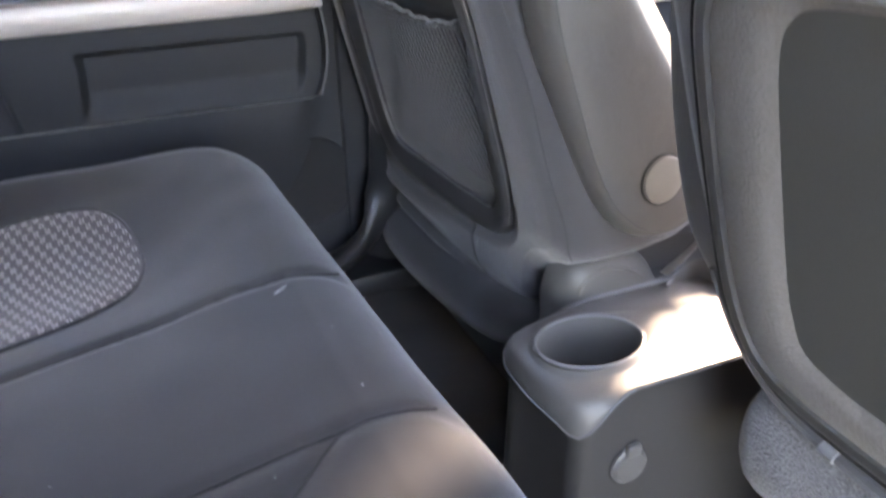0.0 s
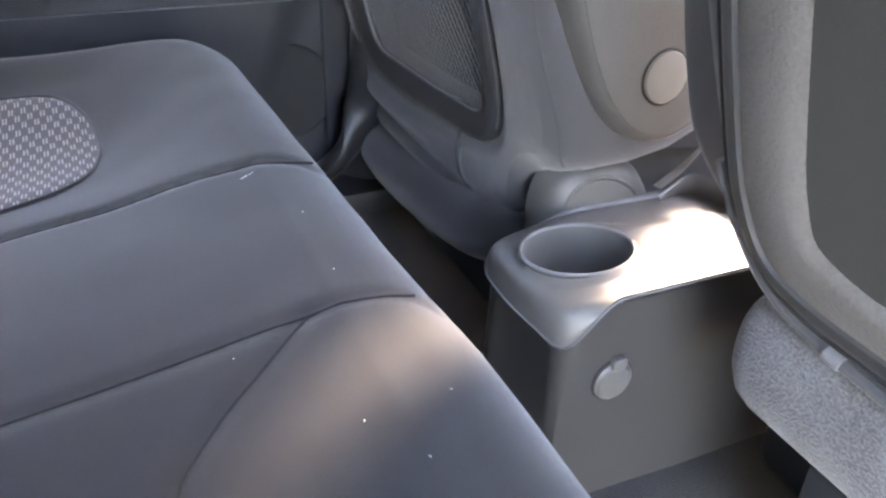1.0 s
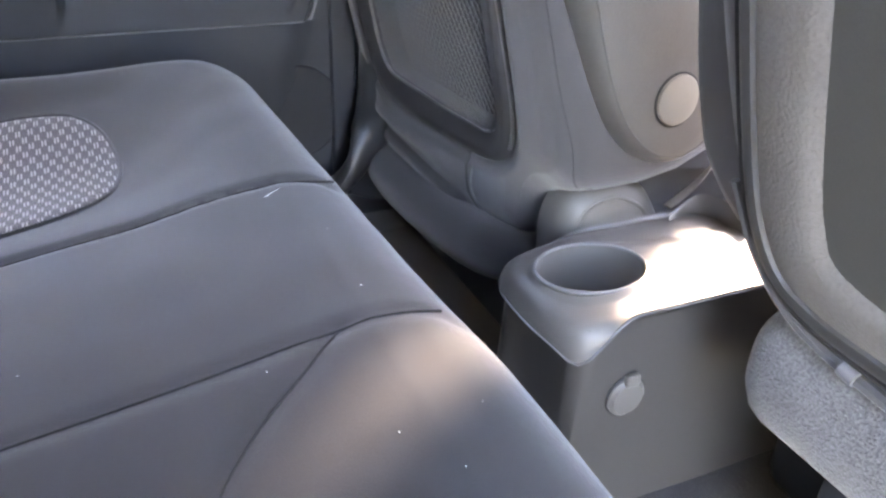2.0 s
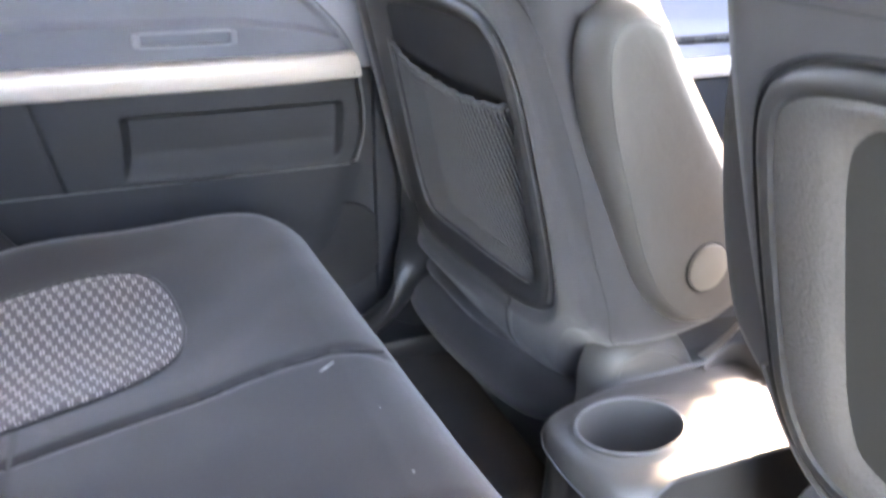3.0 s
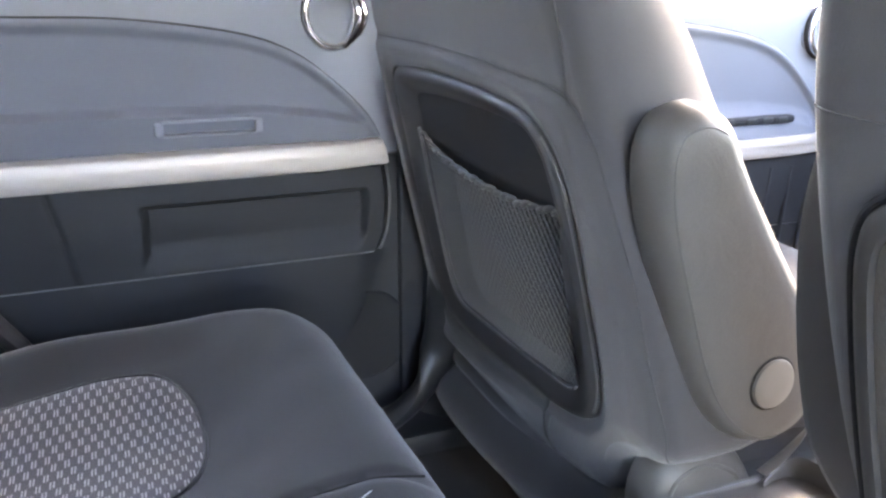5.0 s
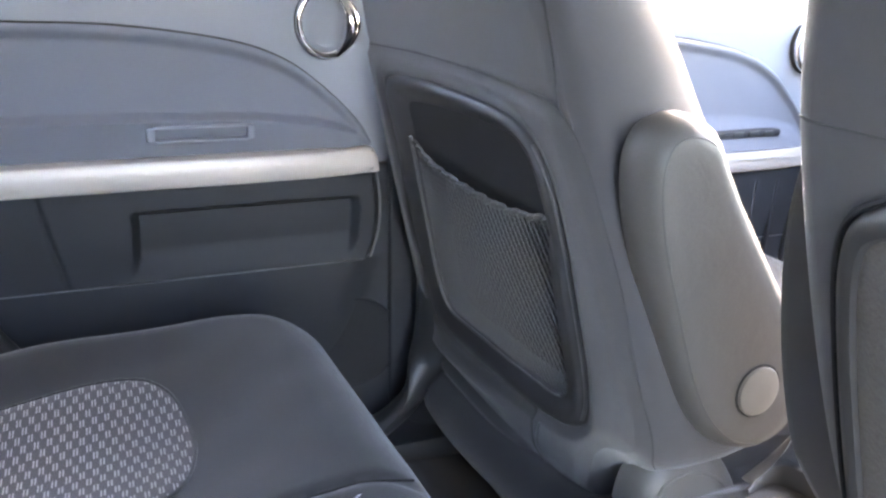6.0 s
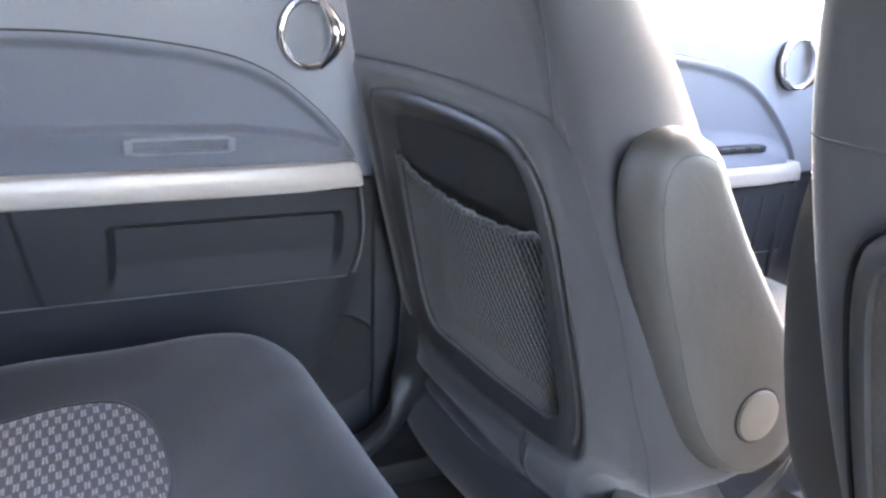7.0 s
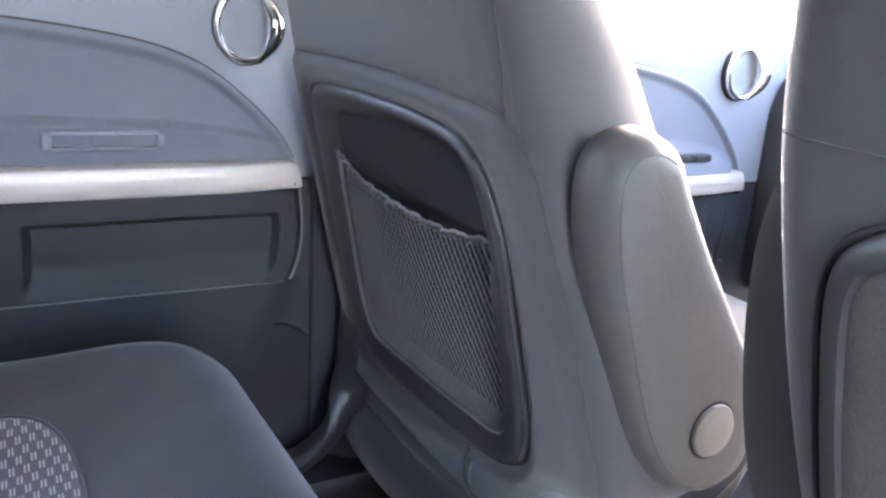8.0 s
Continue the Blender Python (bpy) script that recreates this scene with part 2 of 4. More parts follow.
def near_line(x, y, line):
    """How far (x, y) lies from an open line."""
    q = np.array((x, y))
    a, b = line[:-1], line[1:]
    d = b - a
    s = np.clip(((q - a) * d).sum(1) / (d * d).sum(1), 0, 1)
    return float(np.linalg.norm(a + d * s[:, None] - q, axis=1).min())


# ---- the setting: ground, floor, shell of the car ----
# unseen ground; its dark colour limits light bounced up through the doorway
ground = part("ground", grid(np.linspace(-60, 60, 25), np.linspace(-60, 60, 25), lambda u, v: (u, v, 0)), ASPHALT)
tagged(ground, "dark worn asphalt ground outside the car, unseen, kept dark to cut bounced light", "ground", kind="structure")

floor = part("floor", grid(np.linspace(-1.0, 1.5, 80), np.linspace(-0.70, 0.70, 60),
             lambda u, v: (u, v, 0.375 + 0.004 * noise.noise((u * 9, v * 9, 0)) + 0.045 * smooth(0.24, 0.10, abs(v)))), CARPET)
tagged(floor, "dark grey carpet on the car floor", "floor", kind="structure")
under = part("underbody", box(-1.0, 1.5, -0.72, 0.72, 0.24, 0.34, 0.02), DARK)
tagged(under, "dark metal underbody below the floor", "car body", kind="structure")

roof = part("ceiling", box(-1.1, 0.730, -0.66, 0.66, 1.50, 1.54, 0.015), LINER)
tagged(roof, "pale grey cloth headliner under the roof", "ceiling", kind="structure")
# unseen; closed to full height to keep out the tailgate window's light
back = part("wall_rear", box(-1.2, -1.1, -0.72, 0.72, 0.34, 1.52, 0.02), PLASTIC)
tagged(back, "dark grey rear wall, added unseen to block light from behind", "wall", kind="structure")
dash = part("dashboard", slab(round_rect(0.95, 1.5, 0.60, 1.09, (0.05, 0.02, 0.10, 0.14)), -0.70, 0.70, 0.02, lambda u, v, h: (u, h, v)), DARK)
tagged(dash, "dark plastic dashboard below the windscreen", "dashboard", kind="structure")
for side, name in ((1, "pillar_left"), (-1, "pillar_right")):
    pb = bmesh.new()
    for pts in ([(0.10, 0.70, 0.36), (0.10, 0.70, 0.8), (0.07, 0.69, 1.15), (0.05, 0.64, 1.52)],
                [(-0.92, 0.72, 0.36), (-0.92, 0.72, 0.9), (-0.95, 0.69, 1.15), (-1.0, 0.64, 1.52)],
                [(1.34, 0.70, 0.95), (1.22, 0.68, 1.12), (0.76, 0.61, 1.51)]):
        c3 = curve([(a, b * side, c) for a, b, c in pts], 16, closed=False)
        tube(c3, 0.055, sides=12, bm=pb, flat=0.7)
    tagged(part(name, pb, PLASTIC), "grey plastic-covered roof pillars", "pillar", kind="structure")

# ---- doors on the far side ----
def door(name, dx, dz, x0, front, label):
    """A door lining seen from inside: flat upper board, hollowed vinyl pad over an armrest ledge, silver strip, pocket board, lower board."""
    thing = empty(name, (dx - 0.4, 0.72, 0.40))
    tagged(thing, label, "door", kind="structure")
    at = lambda u, v, h: (u + dx, 0.69 - h, v + dz)
    sill = 1.165 if not front else 1.125
    xe = 0.105 if not front else 0.36
    part("board", slab(round_rect(x0, xe, 0.872, sill, (0.004, 0.004, 0.02, 0.02)), -0.07, 0.0, 0.004, at), UPPER, thing, "pale slate grey upper board")
    part("lower_backing", slab(round_rect(x0, xe, 0.37 - dz, 0.870, (0.02, 0.06, 0.004, 0.004)), -0.07, 0.0, 0.004, at), PLASTIC, thing)
    # pad
    top = curve([(-1.0, 1.068), (-0.6, 1.082), (-0.473, 1.080), (-0.345, 1.076), (-0.206, 1.057), (-0.127, 1.030), (-0.068, 0.987), (-0.020, 0.938), (0.001, 0.903)], 160, closed=False)
    if front:
        top[:, 1] = 0.901 + (top[:, 1] - 0.901) * 1.14

    def pad(u, s):
        ztop = float(np.interp(u, top[:, 0], top[:, 1]))
        z = 0.901 + s * (ztop - 0.901)
        crease = float(np.interp(u, (-1, -0.33, -0.174, -0.085, -0.018, 0.0), (0.958, 0.955, 0.951, 0.94, 0.922, 0.903)))
        rim = min(ztop - z, 1.0)
        h = 0.011 * math.sqrt(smooth(-0.004, 0.006, rim)) - 0.009 * smooth(0.007, 0.022, rim)
        ledge = smooth(crease + 0.012, crease - 0.022, z) if front else smooth(crease + 0.008, crease - 0.004, z)
        h = h + ledge * ((0.017 + 0.45 * max(0.0, crease - z)) if front else (0.021 - 0.30 * max(0.0, crease - z))) * smooth(0.0, -0.05, u)
        return at(u, z, h + 0.001)
    us = np.concatenate([np.linspace(max(x0, -0.98), -0.2, 90), np.linspace(-0.19, -0.0015, 70)])
    part("pad", grid(us, np.linspace(0, 1, 60) ** 1.0, pad), PAD, thing, "slate grey grained vinyl pad")
    # line round the pad
    part("pad_seam", tube([at(u, v + 0.001, 0.0005) for u, v in top if u > x0 + 0.04], 0.0016), DARK, thing)
    # silver strip
    so = np.array([(x0 + 0.01, 0.8625), (-0.5, 0.8615), (-0.2, 0.8615), (0.004, 0.8625), (0.0095, 0.8645), (0.006, 0.885), (0.0005, 0.8985), (-0.004, 0.9), (-0.2, 0.9005), (-0.5, 0.9005), (x0 + 0.01, 0.9005)])
    dense = []
    for a, b in zip(so, np.roll(so, -1, 0)):
        k = max(1, int(np.linalg.norm(b - a) / 0.02))
        dense += [a + (b - a) * i / k for i in range(k)]
    dense = np.array(dense)
    bow = lambda u, v, h: at(u, v, h * (0.55 + 0.45 * smooth(0.010, -0.10, u)) + 0.004 + 0.002 * (1 - ((v - 0.881) / 0.02) ** 2))
    loops = [(dense, -0.004)] + [(inset(dense, d), hh) for d, hh in ((0, 0.032), (0.001, 0.0345), (0.003, 0.0355), (0.009, 0.0365), (0.015, 0.037))]
    part("trim_strip", loft(loops, bow), SILVER, thing, "satin silver painted trim strip")
    part("strip_shadow_gap", tube([at(u, 0.8605, 0.016 * smooth(0.02, -0.06, u)) for u in np.linspace(x0 + 0.02, 0.008, 50)], 0.0022), DARK, thing)

    # pocket board
    def lower(u, v):
        dip = smooth(-0.352, -0.338, u) * smooth(-0.021, -0.034, u) * smooth(0.831, 0.820, v) * smooth(0.727, 0.772, v)
        end = float(np.interp(v, (0.72, 0.76, 0.81, 0.86), (-0.002, 0.012, 0.016, 0.009)))
        uu = x0 + 0.02 + (u - (x0 + 0.02)) * (end - x0 - 0.02) / (0.016 - x0 - 0.02)
        fall = smooth(0.016, 0.0, u)
        h = 0.022 * fall + 0.006 * smooth(0.72, 0.80, v) * fall - 0.019 * dip * (0 if front else 1)
        h -= 0.004 * math.exp(-((uu + 0.467 - 0.028 * (0.861 - v) / 0.136) / 0.0035) ** 2)
        return at(uu, v, h + 0.001)
    us = np.concatenate([np.linspace(x0 + 0.02, -0.5, 24), np.linspace(-0.495, -0.33, 55), np.linspace(-0.325, -0.045, 50), np.linspace(-0.042, 0.016, 40)])
    part("pocket_board", grid(us, np.linspace(0.7255, 0.8595, 56), lower), PLASTIC, thing, "dark plastic board with a shallow moulded hollow")
    part("pocket_seam", tube([at(u, 0.7235, 0.0215 * smooth(0.0, -0.02, u)) for u in np.linspace(x0 + 0.02, -0.002, 60)], 0.0011), PIPING, thing)
    # lower board, falling back to the sill
    low = lambda u, v: at(u, v, 0.021 * smooth(0.5, 0.70, v) * smooth(0.02, -0.04, u - 0.35 * (v - 0.72)) + 0.001)
    part("lower_board", grid(np.linspace(x0 + 0.02, 0.04, 90), np.linspace(0.40, 0.722, 40), low), PLASTIC, thing)
    # pale cord standing in for the highlight on the board's curved end
    part("board_edge", tube([at(u, v, 0.004) for u, v in curve([(0.0095, 0.862), (0.016, 0.81), (0.012, 0.76), (-0.002, 0.717), (-0.026, 0.665)], 30, closed=False)], 0.0022), PIPING, thing)
    return thing, at


def ring_handle(thing, at, cu, cv, knob):
    """The chrome door release: a round chrome bezel with a dished plate and a curved lever."""
    circ = [(math.cos(2 * math.pi * i / 48), math.sin(2 * math.pi * i / 48)) for i in range(48)]
    handle = part("release_bezel", tube([at(cu + 0.038 * a, cv + 0.045 * b, 0.014) for a, b in circ], 0.0052, closed=True, sides=12), CHROME, thing, "polished chrome ring")
    loops = [([(cu + s * 0.037 * a, cv + s * 0.044 * b) for a, b in circ], hh) for s, hh in ((1.0, 0.014), (0.9, 0.0105), (0.7, 0.0092), (0.35, 0.0088))]
    part("dish", loft(loops, at, (False, True)), UPPER, handle)
    lever = []
    for i in range(25):
        s = i / 24
        lever.append((cu + 0.016 + 0.020 * math.sin(math.pi * s) * 0.9, cv - 0.046 + 0.092 * s, 0.016 + 0.016 * math.sin(math.pi * s)))
    part("release_lever", tube([at(*q) for q in lever], [0.004 + 0.0085 * math.sin(math.pi * i / 24) for i in range(25)], sides=12), CHROME, handle, "curved chrome lever")
    part("bezel_base", slab([(cu + 0.004 + 0.046 * a, cv + 0.052 * b) for a, b in circ], 0.0, 0.008, 0.005, at), PLASTIC, handle)
    if knob:
        part("lock_knob", loft([([(cu + 0.058 + r * a, cv + r * b) for a, b in circ[::3]], hh) for r, hh in ((0.011, 0.0), (0.011, 0.010), (0.008, 0.013))], at, (False, True)), CHROME, handle)


rear_door, at_rear = door("door_1", 0.0, 0.0, -0.93, False, "closed rear car door lining, slate grey vinyl with a silver strip")
ring_handle(rear_door, at_rear, -0.068, 1.081, False)
# pull grip let into the ledge
grip = round_rect(-0.314, -0.182, 0.921, 0.945, 0.006, 10, 4)
g = part("pull_grip", loft([(grip, 0.0), (grip, 0.0225), (inset(grip, 0.002), 0.0250), (inset(grip, 0.004), 0.0250), (inset(grip, 0.0058), 0.0150)], at_rear, (False, True)), UPPER, rear_door, "recessed grey pull grip")
for u in (-0.316, -0.181):
    part("grip_end", slab(round_rect(u - 0.005, u + 0.005, 0.923, 0.943, 0.004, 3, 4), 0.0, 0.0262, 0.003, at_rear), UPPER, g)
# loudspeaker in the lower corner
sp = (-0.030, 0.575)
circ = [(math.cos(2 * math.pi * i / 64), math.sin(2 * math.pi * i / 64)) for i in range(64)]
spk = part("speaker_grille", loft([([(sp[0] + r * a, sp[1] + r * b) for a, b in circ], h) for r, h in ((0.078, 0.0), (0.078, 0.004), (0.075, 0.0055), (0.072, 0.0045), (0.03, 0.0045), (0.004, 0.0045))], at_rear, (False, True)), GRILLE, rear_door, "round black speaker grille")
part("speaker_rim", tube([at_rear(sp[0] + 0.0765 * a, sp[1] + 0.0765 * b, 0.0065) for a, b in circ], 0.0013, closed=True), GLOSSY, spk)

front_door, at_front = door("door_2", 0.885, -0.043, -0.78, True, "closed front car door lining, grey with a silver strip")
ring_handle(front_door, at_front, -0.033, 1.083, True)
sw = part("switch_panel", slab(round_rect(-0.33, -0.10, 0.924, 0.938, 0.006, 8, 4), 0.02, 0.036, 0.004, at_front), PLASTIC, front_door, "black window switch panel")
for u in (-0.30, -0.25, -0.20, -0.165, -0.13):
    part("switch", slab(round_rect(u - 0.012, u + 0.012, 0.925, 0.936, 0.003, 3, 3), 0.034, 0.0375, 0.002, at_front), DARK, sw)
for u in (-0.14, -0.09, -0.04):
    part("rib", tube([at_front(u + 0.05 * (v - 0.7), v, 0.026) for v in np.linspace(0.62, 0.84, 14)], 0.005), PLASTIC, front_door)

# sill and foot of the middle pillar
sillpts = curve([(-0.9, 0.625, 0.425), (-0.3, 0.625, 0.425), (-0.05, 0.625, 0.44), (0.03, 0.622, 0.475), (0.075, 0.62, 0.55), (0.085, 0.625, 0.66), (0.085, 0.64, 0.8), (0.08, 0.655, 1.0)], 70, closed=False)
sill = part("sill_trim", tube(sillpts, 0.034, sides=14, flat=0.55), DARK)
tagged(sill, "dark plastic door sill trim sweeping up the pillar", "trim", kind="structure")
kick = part("sill_board", box(-0.95, 1.2, 0.61, 0.70, 0.36, 0.415, 0.012), DARK)
tagged(kick, "black plastic sill board beside the carpet", "trim", kind="structure")

PILLAR = surface("pillar_plastic", (0.022, 0.024, 0.028), 0.66, grain=1100, bump=0.2, vary=0.06, spec=0.3)
post = part("pillar_trim_left", slab(round_rect(0.030, 0.116, 0.44, 1.17, (0.03, 0.01, 0.01, 0.01), 20, 5), -0.02, 0.010, 0.006, at_rear), PILLAR)
tagged(post, "slate grey plastic trim on the middle pillar behind the seat", "pillar", kind="structure")

# near side: sill under the open doorway and the front door
tagged(part("sill_board_right", box(-0.95, 1.2, -0.72, -0.62, 0.34, 0.40, 0.012), DARK), "black plastic sill under the near doors", "trim", kind="structure")
# unseen panel added to cut the sky fill from the right
tagged(part("light_block_right", box(-0.95, -0.26, -0.71, -0.655, 0.36, 0.80, 0.03, 3), PLASTIC), "grey panel, added unseen to cut sky light from the near side", "wall", kind="structure")
tagged(part("pillar_trim_right", box(0.06, 0.17, -0.735, -0.66, 0.36, 1.50, 0.02, 3), PLASTIC), "grey plastic trim of the near middle pillar", "pillar", kind="structure")
opened = empty("door_3", (0.12, -1.2, 0.36))
tagged(opened, "opened rear car door, dark grey lining", "door", kind="structure")
part("board", box(0.10, 0.19, -1.70, -0.76, 0.36, 1.12, 0.025, 3), PLASTIC, opened)
part("window_frame", tube(curve([(0.145, -0.78, 1.10), (0.145, -0.80, 1.46), (0.145, -1.0, 1.50), (0.145, -1.45, 1.47), (0.145, -1.66, 1.10)], 40, closed=False), 0.022, sides=8), PLASTIC, opened)
tagged(part("wall_right", box(0.16, 1.2, -0.75, -0.69, 0.36, 1.10, 0.02), PLASTIC), "grey plastic lining of the near front door", "door", kind="structure")
# unseen; narrows the open doorway so less light reaches the seat backs
tagged(part("doorway_block_right", box(-1.1, -0.24, -0.74, -0.69, 0.36, 1.10, 0.02), PLASTIC), "grey panel, added unseen to narrow the doorway's light", "wall", kind="structure")
# panes given the added tint to darken the cabin
DARKENED = ("window_1", "window_3", "window_4")
for nm, pts in (("window_1", [(-0.90, 0.735, 1.15), (0.04, 0.735, 1.15), (0.03, 0.66, 1.50), (-0.95, 0.66, 1.50)]),
                ("window_2", [(0.12, 0.735, 1.09), (1.12, 0.735, 1.09), (0.72, 0.65, 1.50), (0.08, 0.66, 1.50)]),
                ("window_3", [(0.17, -0.72, 1.09), (1.12, -0.72, 1.09), (0.72, -0.65, 1.50), (0.15, -0.66, 1.50)]),
                ("window_4", [(-0.93, -0.72, 1.09), (-0.25, -0.72, 1.09), (-0.25, -0.66, 1.50), (-0.95, -0.66, 1.50)]),
                ("windscreen", [(1.28, 0.66, 1.07), (1.28, -0.66, 1.07), (0.737, -0.60, 1.51), (0.737, 0.60, 1.51)])):
    bm = bmesh.new()
    a = [Vector(p) for p in pts]
    nrm = (a[1] - a[0]).cross(a[3] - a[0]).normalized() * 0.002
    lo, hi = [bm.verts.new(p - nrm) for p in a], [bm.verts.new(p + nrm) for p in a]
    bm.faces.new(lo), bm.faces.new(hi)
    for i in range(4):
        bm.faces.new((lo[i], lo[(i + 1) % 4], hi[(i + 1) % 4], hi[i]))
    ob = part(nm, bm, SCREEN if nm == "windscreen" else TINTED if nm in DARKENED else GLASS, flat=True)
    ob.visible_shadow = nm != "window_2"
    tagged(ob, "car window glass, tint added to cut the light" if nm in DARKENED else "clear car window glass", "window", kind="structure")

# ---- rear bench ----
SEAM_A = curve([(-0.75, 0.06), (-0.55, 0.075), (-0.403, 0.084), (-0.318, 0.089), (-0.275, 0.089), (-0.231, 0.084), (-0.190, 0.078), (-0.157, 0.066)], 40, closed=False)
SEAM_B = curve([(-0.75, -0.15), (-0.5, -0.146), (-0.398, -0.145), (-0.337, -0.144), (-0.272, -0.144), (-0.221, -0.145), (-0.186, -0.146), (-0.158, -0.152), (-0.142, -0.165)], 40, closed=False)
SEAM_C = curve([(-0.221, -0.145), (-0.255, -0.175), (-0.282, -0.196), (-0.305, -0.219), (-0.315, -0.235), (-0.332, -0.29), (-0.345, -0.40)], 30, closed=False)


def bench_top(x, y, seams=True):
    """The height of the cushion: raised front roll, dished places for two sitters."""
    z = 0.742 + (0.14 * (x + 0.20) if x < -0.20 else 0.0)
    for cy in (0.27, -0.36):
        z -= 0.034 * math.exp(-((y - cy) / 0.17) ** 2) * smooth(-0.18, -0.34, x)
    z += 0.022 * smooth(0.42, 0.50, y) * smooth(-0.26, -0.50, x)
    if seams:
        z -= 0.0042 * math.exp(-(near_line(x, y, SEAM_A) / 0.0065) ** 2)
        z -= 0.0022 * math.exp(-(near_line(x, y, SEAM_B) / 0.007) ** 2)
        z -= 0.0022 * math.exp(-(near_line(x, y, SEAM_C) / 0.007) ** 2)
        z += 0.0015 * noise.noise((x * 14, y * 14, 3.0))
    return z


bench = tagged(empty("rear_bench_seat", (-0.45, 0, 0.38)), "dark grey cloth rear bench seat with a dash-patterned inlay", "seat")
BX0, BX1, BY0, BY1 = -0.84, -0.114, -0.64, 0.545


def bench_ring(d):
    r = max(0.004, 0.105 - d)
    return round_rect(BX0 + d, BX1 - d, BY0 + d, BY1 - d, (r, r, max(0.004, 0.155 - d), r), side=150, corner=16)


bm = bmesh.new()
prof = [(0.045, -0.30), (0.03, -0.22), (0.012, -0.13)]
R = 0.055
prof += [(R * (1 - math.cos(a)), -R + R * math.sin(a)) for a in np.linspace(0.0, math.pi / 2, 14)]
prof += [(d, 0.0) for d in np.linspace(R + 0.003, 0.3615, 98)]


def bench_where(u, v, h):
    u = u - (0.04 * max(v + 0.2, 0.0) + 0.02 * max(-0.15 - v, 0.0) + 0.008 * smooth(-0.28, -0.06, v)) * smooth(-0.5, -0.1, u)
    return (u, v, bench_top(u, v) + h)


loft([(bench_ring(d), h) for d, h in prof], bench_where, (True, True), bm)
cushion = part("cushion", bm, BENCH, bench, "dark grey cloth cushion with sewn grooves")
for s, rad in ((SEAM_A, 0.0012), (SEAM_B, 0.0010), (SEAM_C, 0.0010)):
    pts = [(x, y, bench_top(x, y) + 0.0004) for x, y in s if x < BX1 - 0.036]
    part("seam", tube(pts, rad, sides=6), GROOVE, cushion)
inlay = curve([(-0.70, 0.40), (-0.62, 0.412), (-0.548, 0.416), (-0.469, 0.421), (-0.415, 0.421), (-0.366, 0.407), (-0.341, 0.380), (-0.327, 0.342), (-0.320, 0.287), (-0.321, 0.242), (-0.334, 0.195), (-0.361, 0.166), (-0.41, 0.150), (-0.490, 0.140), (-0.60, 0.130), (-0.70, 0.13), (-0.74, 0.26)], 160)
centre = np.array((-0.52, 0.275))
loops = []
for s, h in ((1.0, -0.002), (0.996, 0.0018), (0.985, 0.003), (0.95, 0.0042), (0.85, 0.0048), (0.7, 0.0048), (0.5, 0.0048), (0.3, 0.0048), (0.1, 0.0048)):
    loops.append((centre + (inlay - centre) * s, h))
part("inlay", loft(loops, lambda u, v, h: (u, v, bench_top(u, v, False) + h), (False, True)), WEAVE, bench, "grey cloth inlay woven with pale dashes")
part("inlay_piping", tube([(x, y, bench_top(x, y, False) + 0.002) for x, y in inlay], 0.0022, closed=True, sides=6), BENCH, bench)
# small sewn-in label on the groove
lab = bmesh.new()
vs = [lab.verts.new((x, y, bench_top(x, y, False) + z)) for x, y, z in ((-0.222, 0.051, 0.002), (-0.209, 0.056, 0.003), (-0.2075, 0.053, 0.005), (-0.219, 0.0485, 0.0035))]
lab.faces.new(vs)
bmesh.ops.solidify(lab, geom=lab.faces[:], thickness=0.0012)
part("sewn_label", lab, PAPER, bench, "small white sewn-in label", flat=True)
rb = round_rect(-0.62, 0.545, 0.60, 1.16, 0.06, 30, 8)
part("backrest", slab(rb, 0.0, 0.14, 0.05, lambda u, v, h: (-0.95 + h + 0.25 * (0.65 - v), u, v)), BENCH, bench)

# trim over the wheel arch beside the bench, with a small bright latch
arch = part("wheel_arch_trim", tube(curve([(-0.66, 0.66, 0.86), (-0.60, 0.645, 0.775), (-0.545, 0.63, 0.70), (-0.50, 0.63, 0.62), (-0.48, 0.635, 0.50)], 30, closed=False), 0.024, sides=12, flat=0.6), PLASTIC)
tagged(arch, "dark plastic wheel arch trim beside the bench", "trim", kind="structure")
latch = tagged(empty("bench_latch", (-0.565, 0.555, 0.66)), "small bright metal latch beside the bench", "latch")
part("latch_bar", tube([(-0.60, 0.565, 0.69), (-0.575, 0.562, 0.685), (-0.562, 0.56, 0.672), (-0.558, 0.56, 0.64)], 0.005), CHROME, latch)
part("latch_plate", box(-0.575, -0.545, 0.548, 0.556, 0.60, 0.65, 0.003), DARK, latch)

# ---- front seats ----
def leaning(c):
    """Places on the leaning back of a front seat: u across, v up, h out to the rear."""
    return lambda u, v, h: (c + (0.932 - v) * 0.26 - h, u, v)


far = leaning(0.008)
seat = tagged(empty("front_seat", (0.3, 0.36, 0.38)), "grey front car seat with a net pocket and a raised armrest", "seat", group="front seats")
# backrest: thick, its front edge swelling towards the bottom
bo = curve([(0.66, 0.60), (0.655, 0.80), (0.63, 1.0), (0.615, 1.10), (0.58, 1.20), (0.50, 1.245), (0.36, 1.255), (0.20, 1.245), (0.125, 1.20), (0.072, 1.12), (0.058, 1.02), (0.036, 0.93), (0.020, 0.83), (0.022, 0.755), (0.033, 0.714), (0.062, 0.690), (0.096, 0.676), (0.122, 0.652), (0.138, 0.62), (0.165, 0.576), (0.26, 0.550), (0.42, 0.538), (0.60, 0.525)], 260)
loops = []
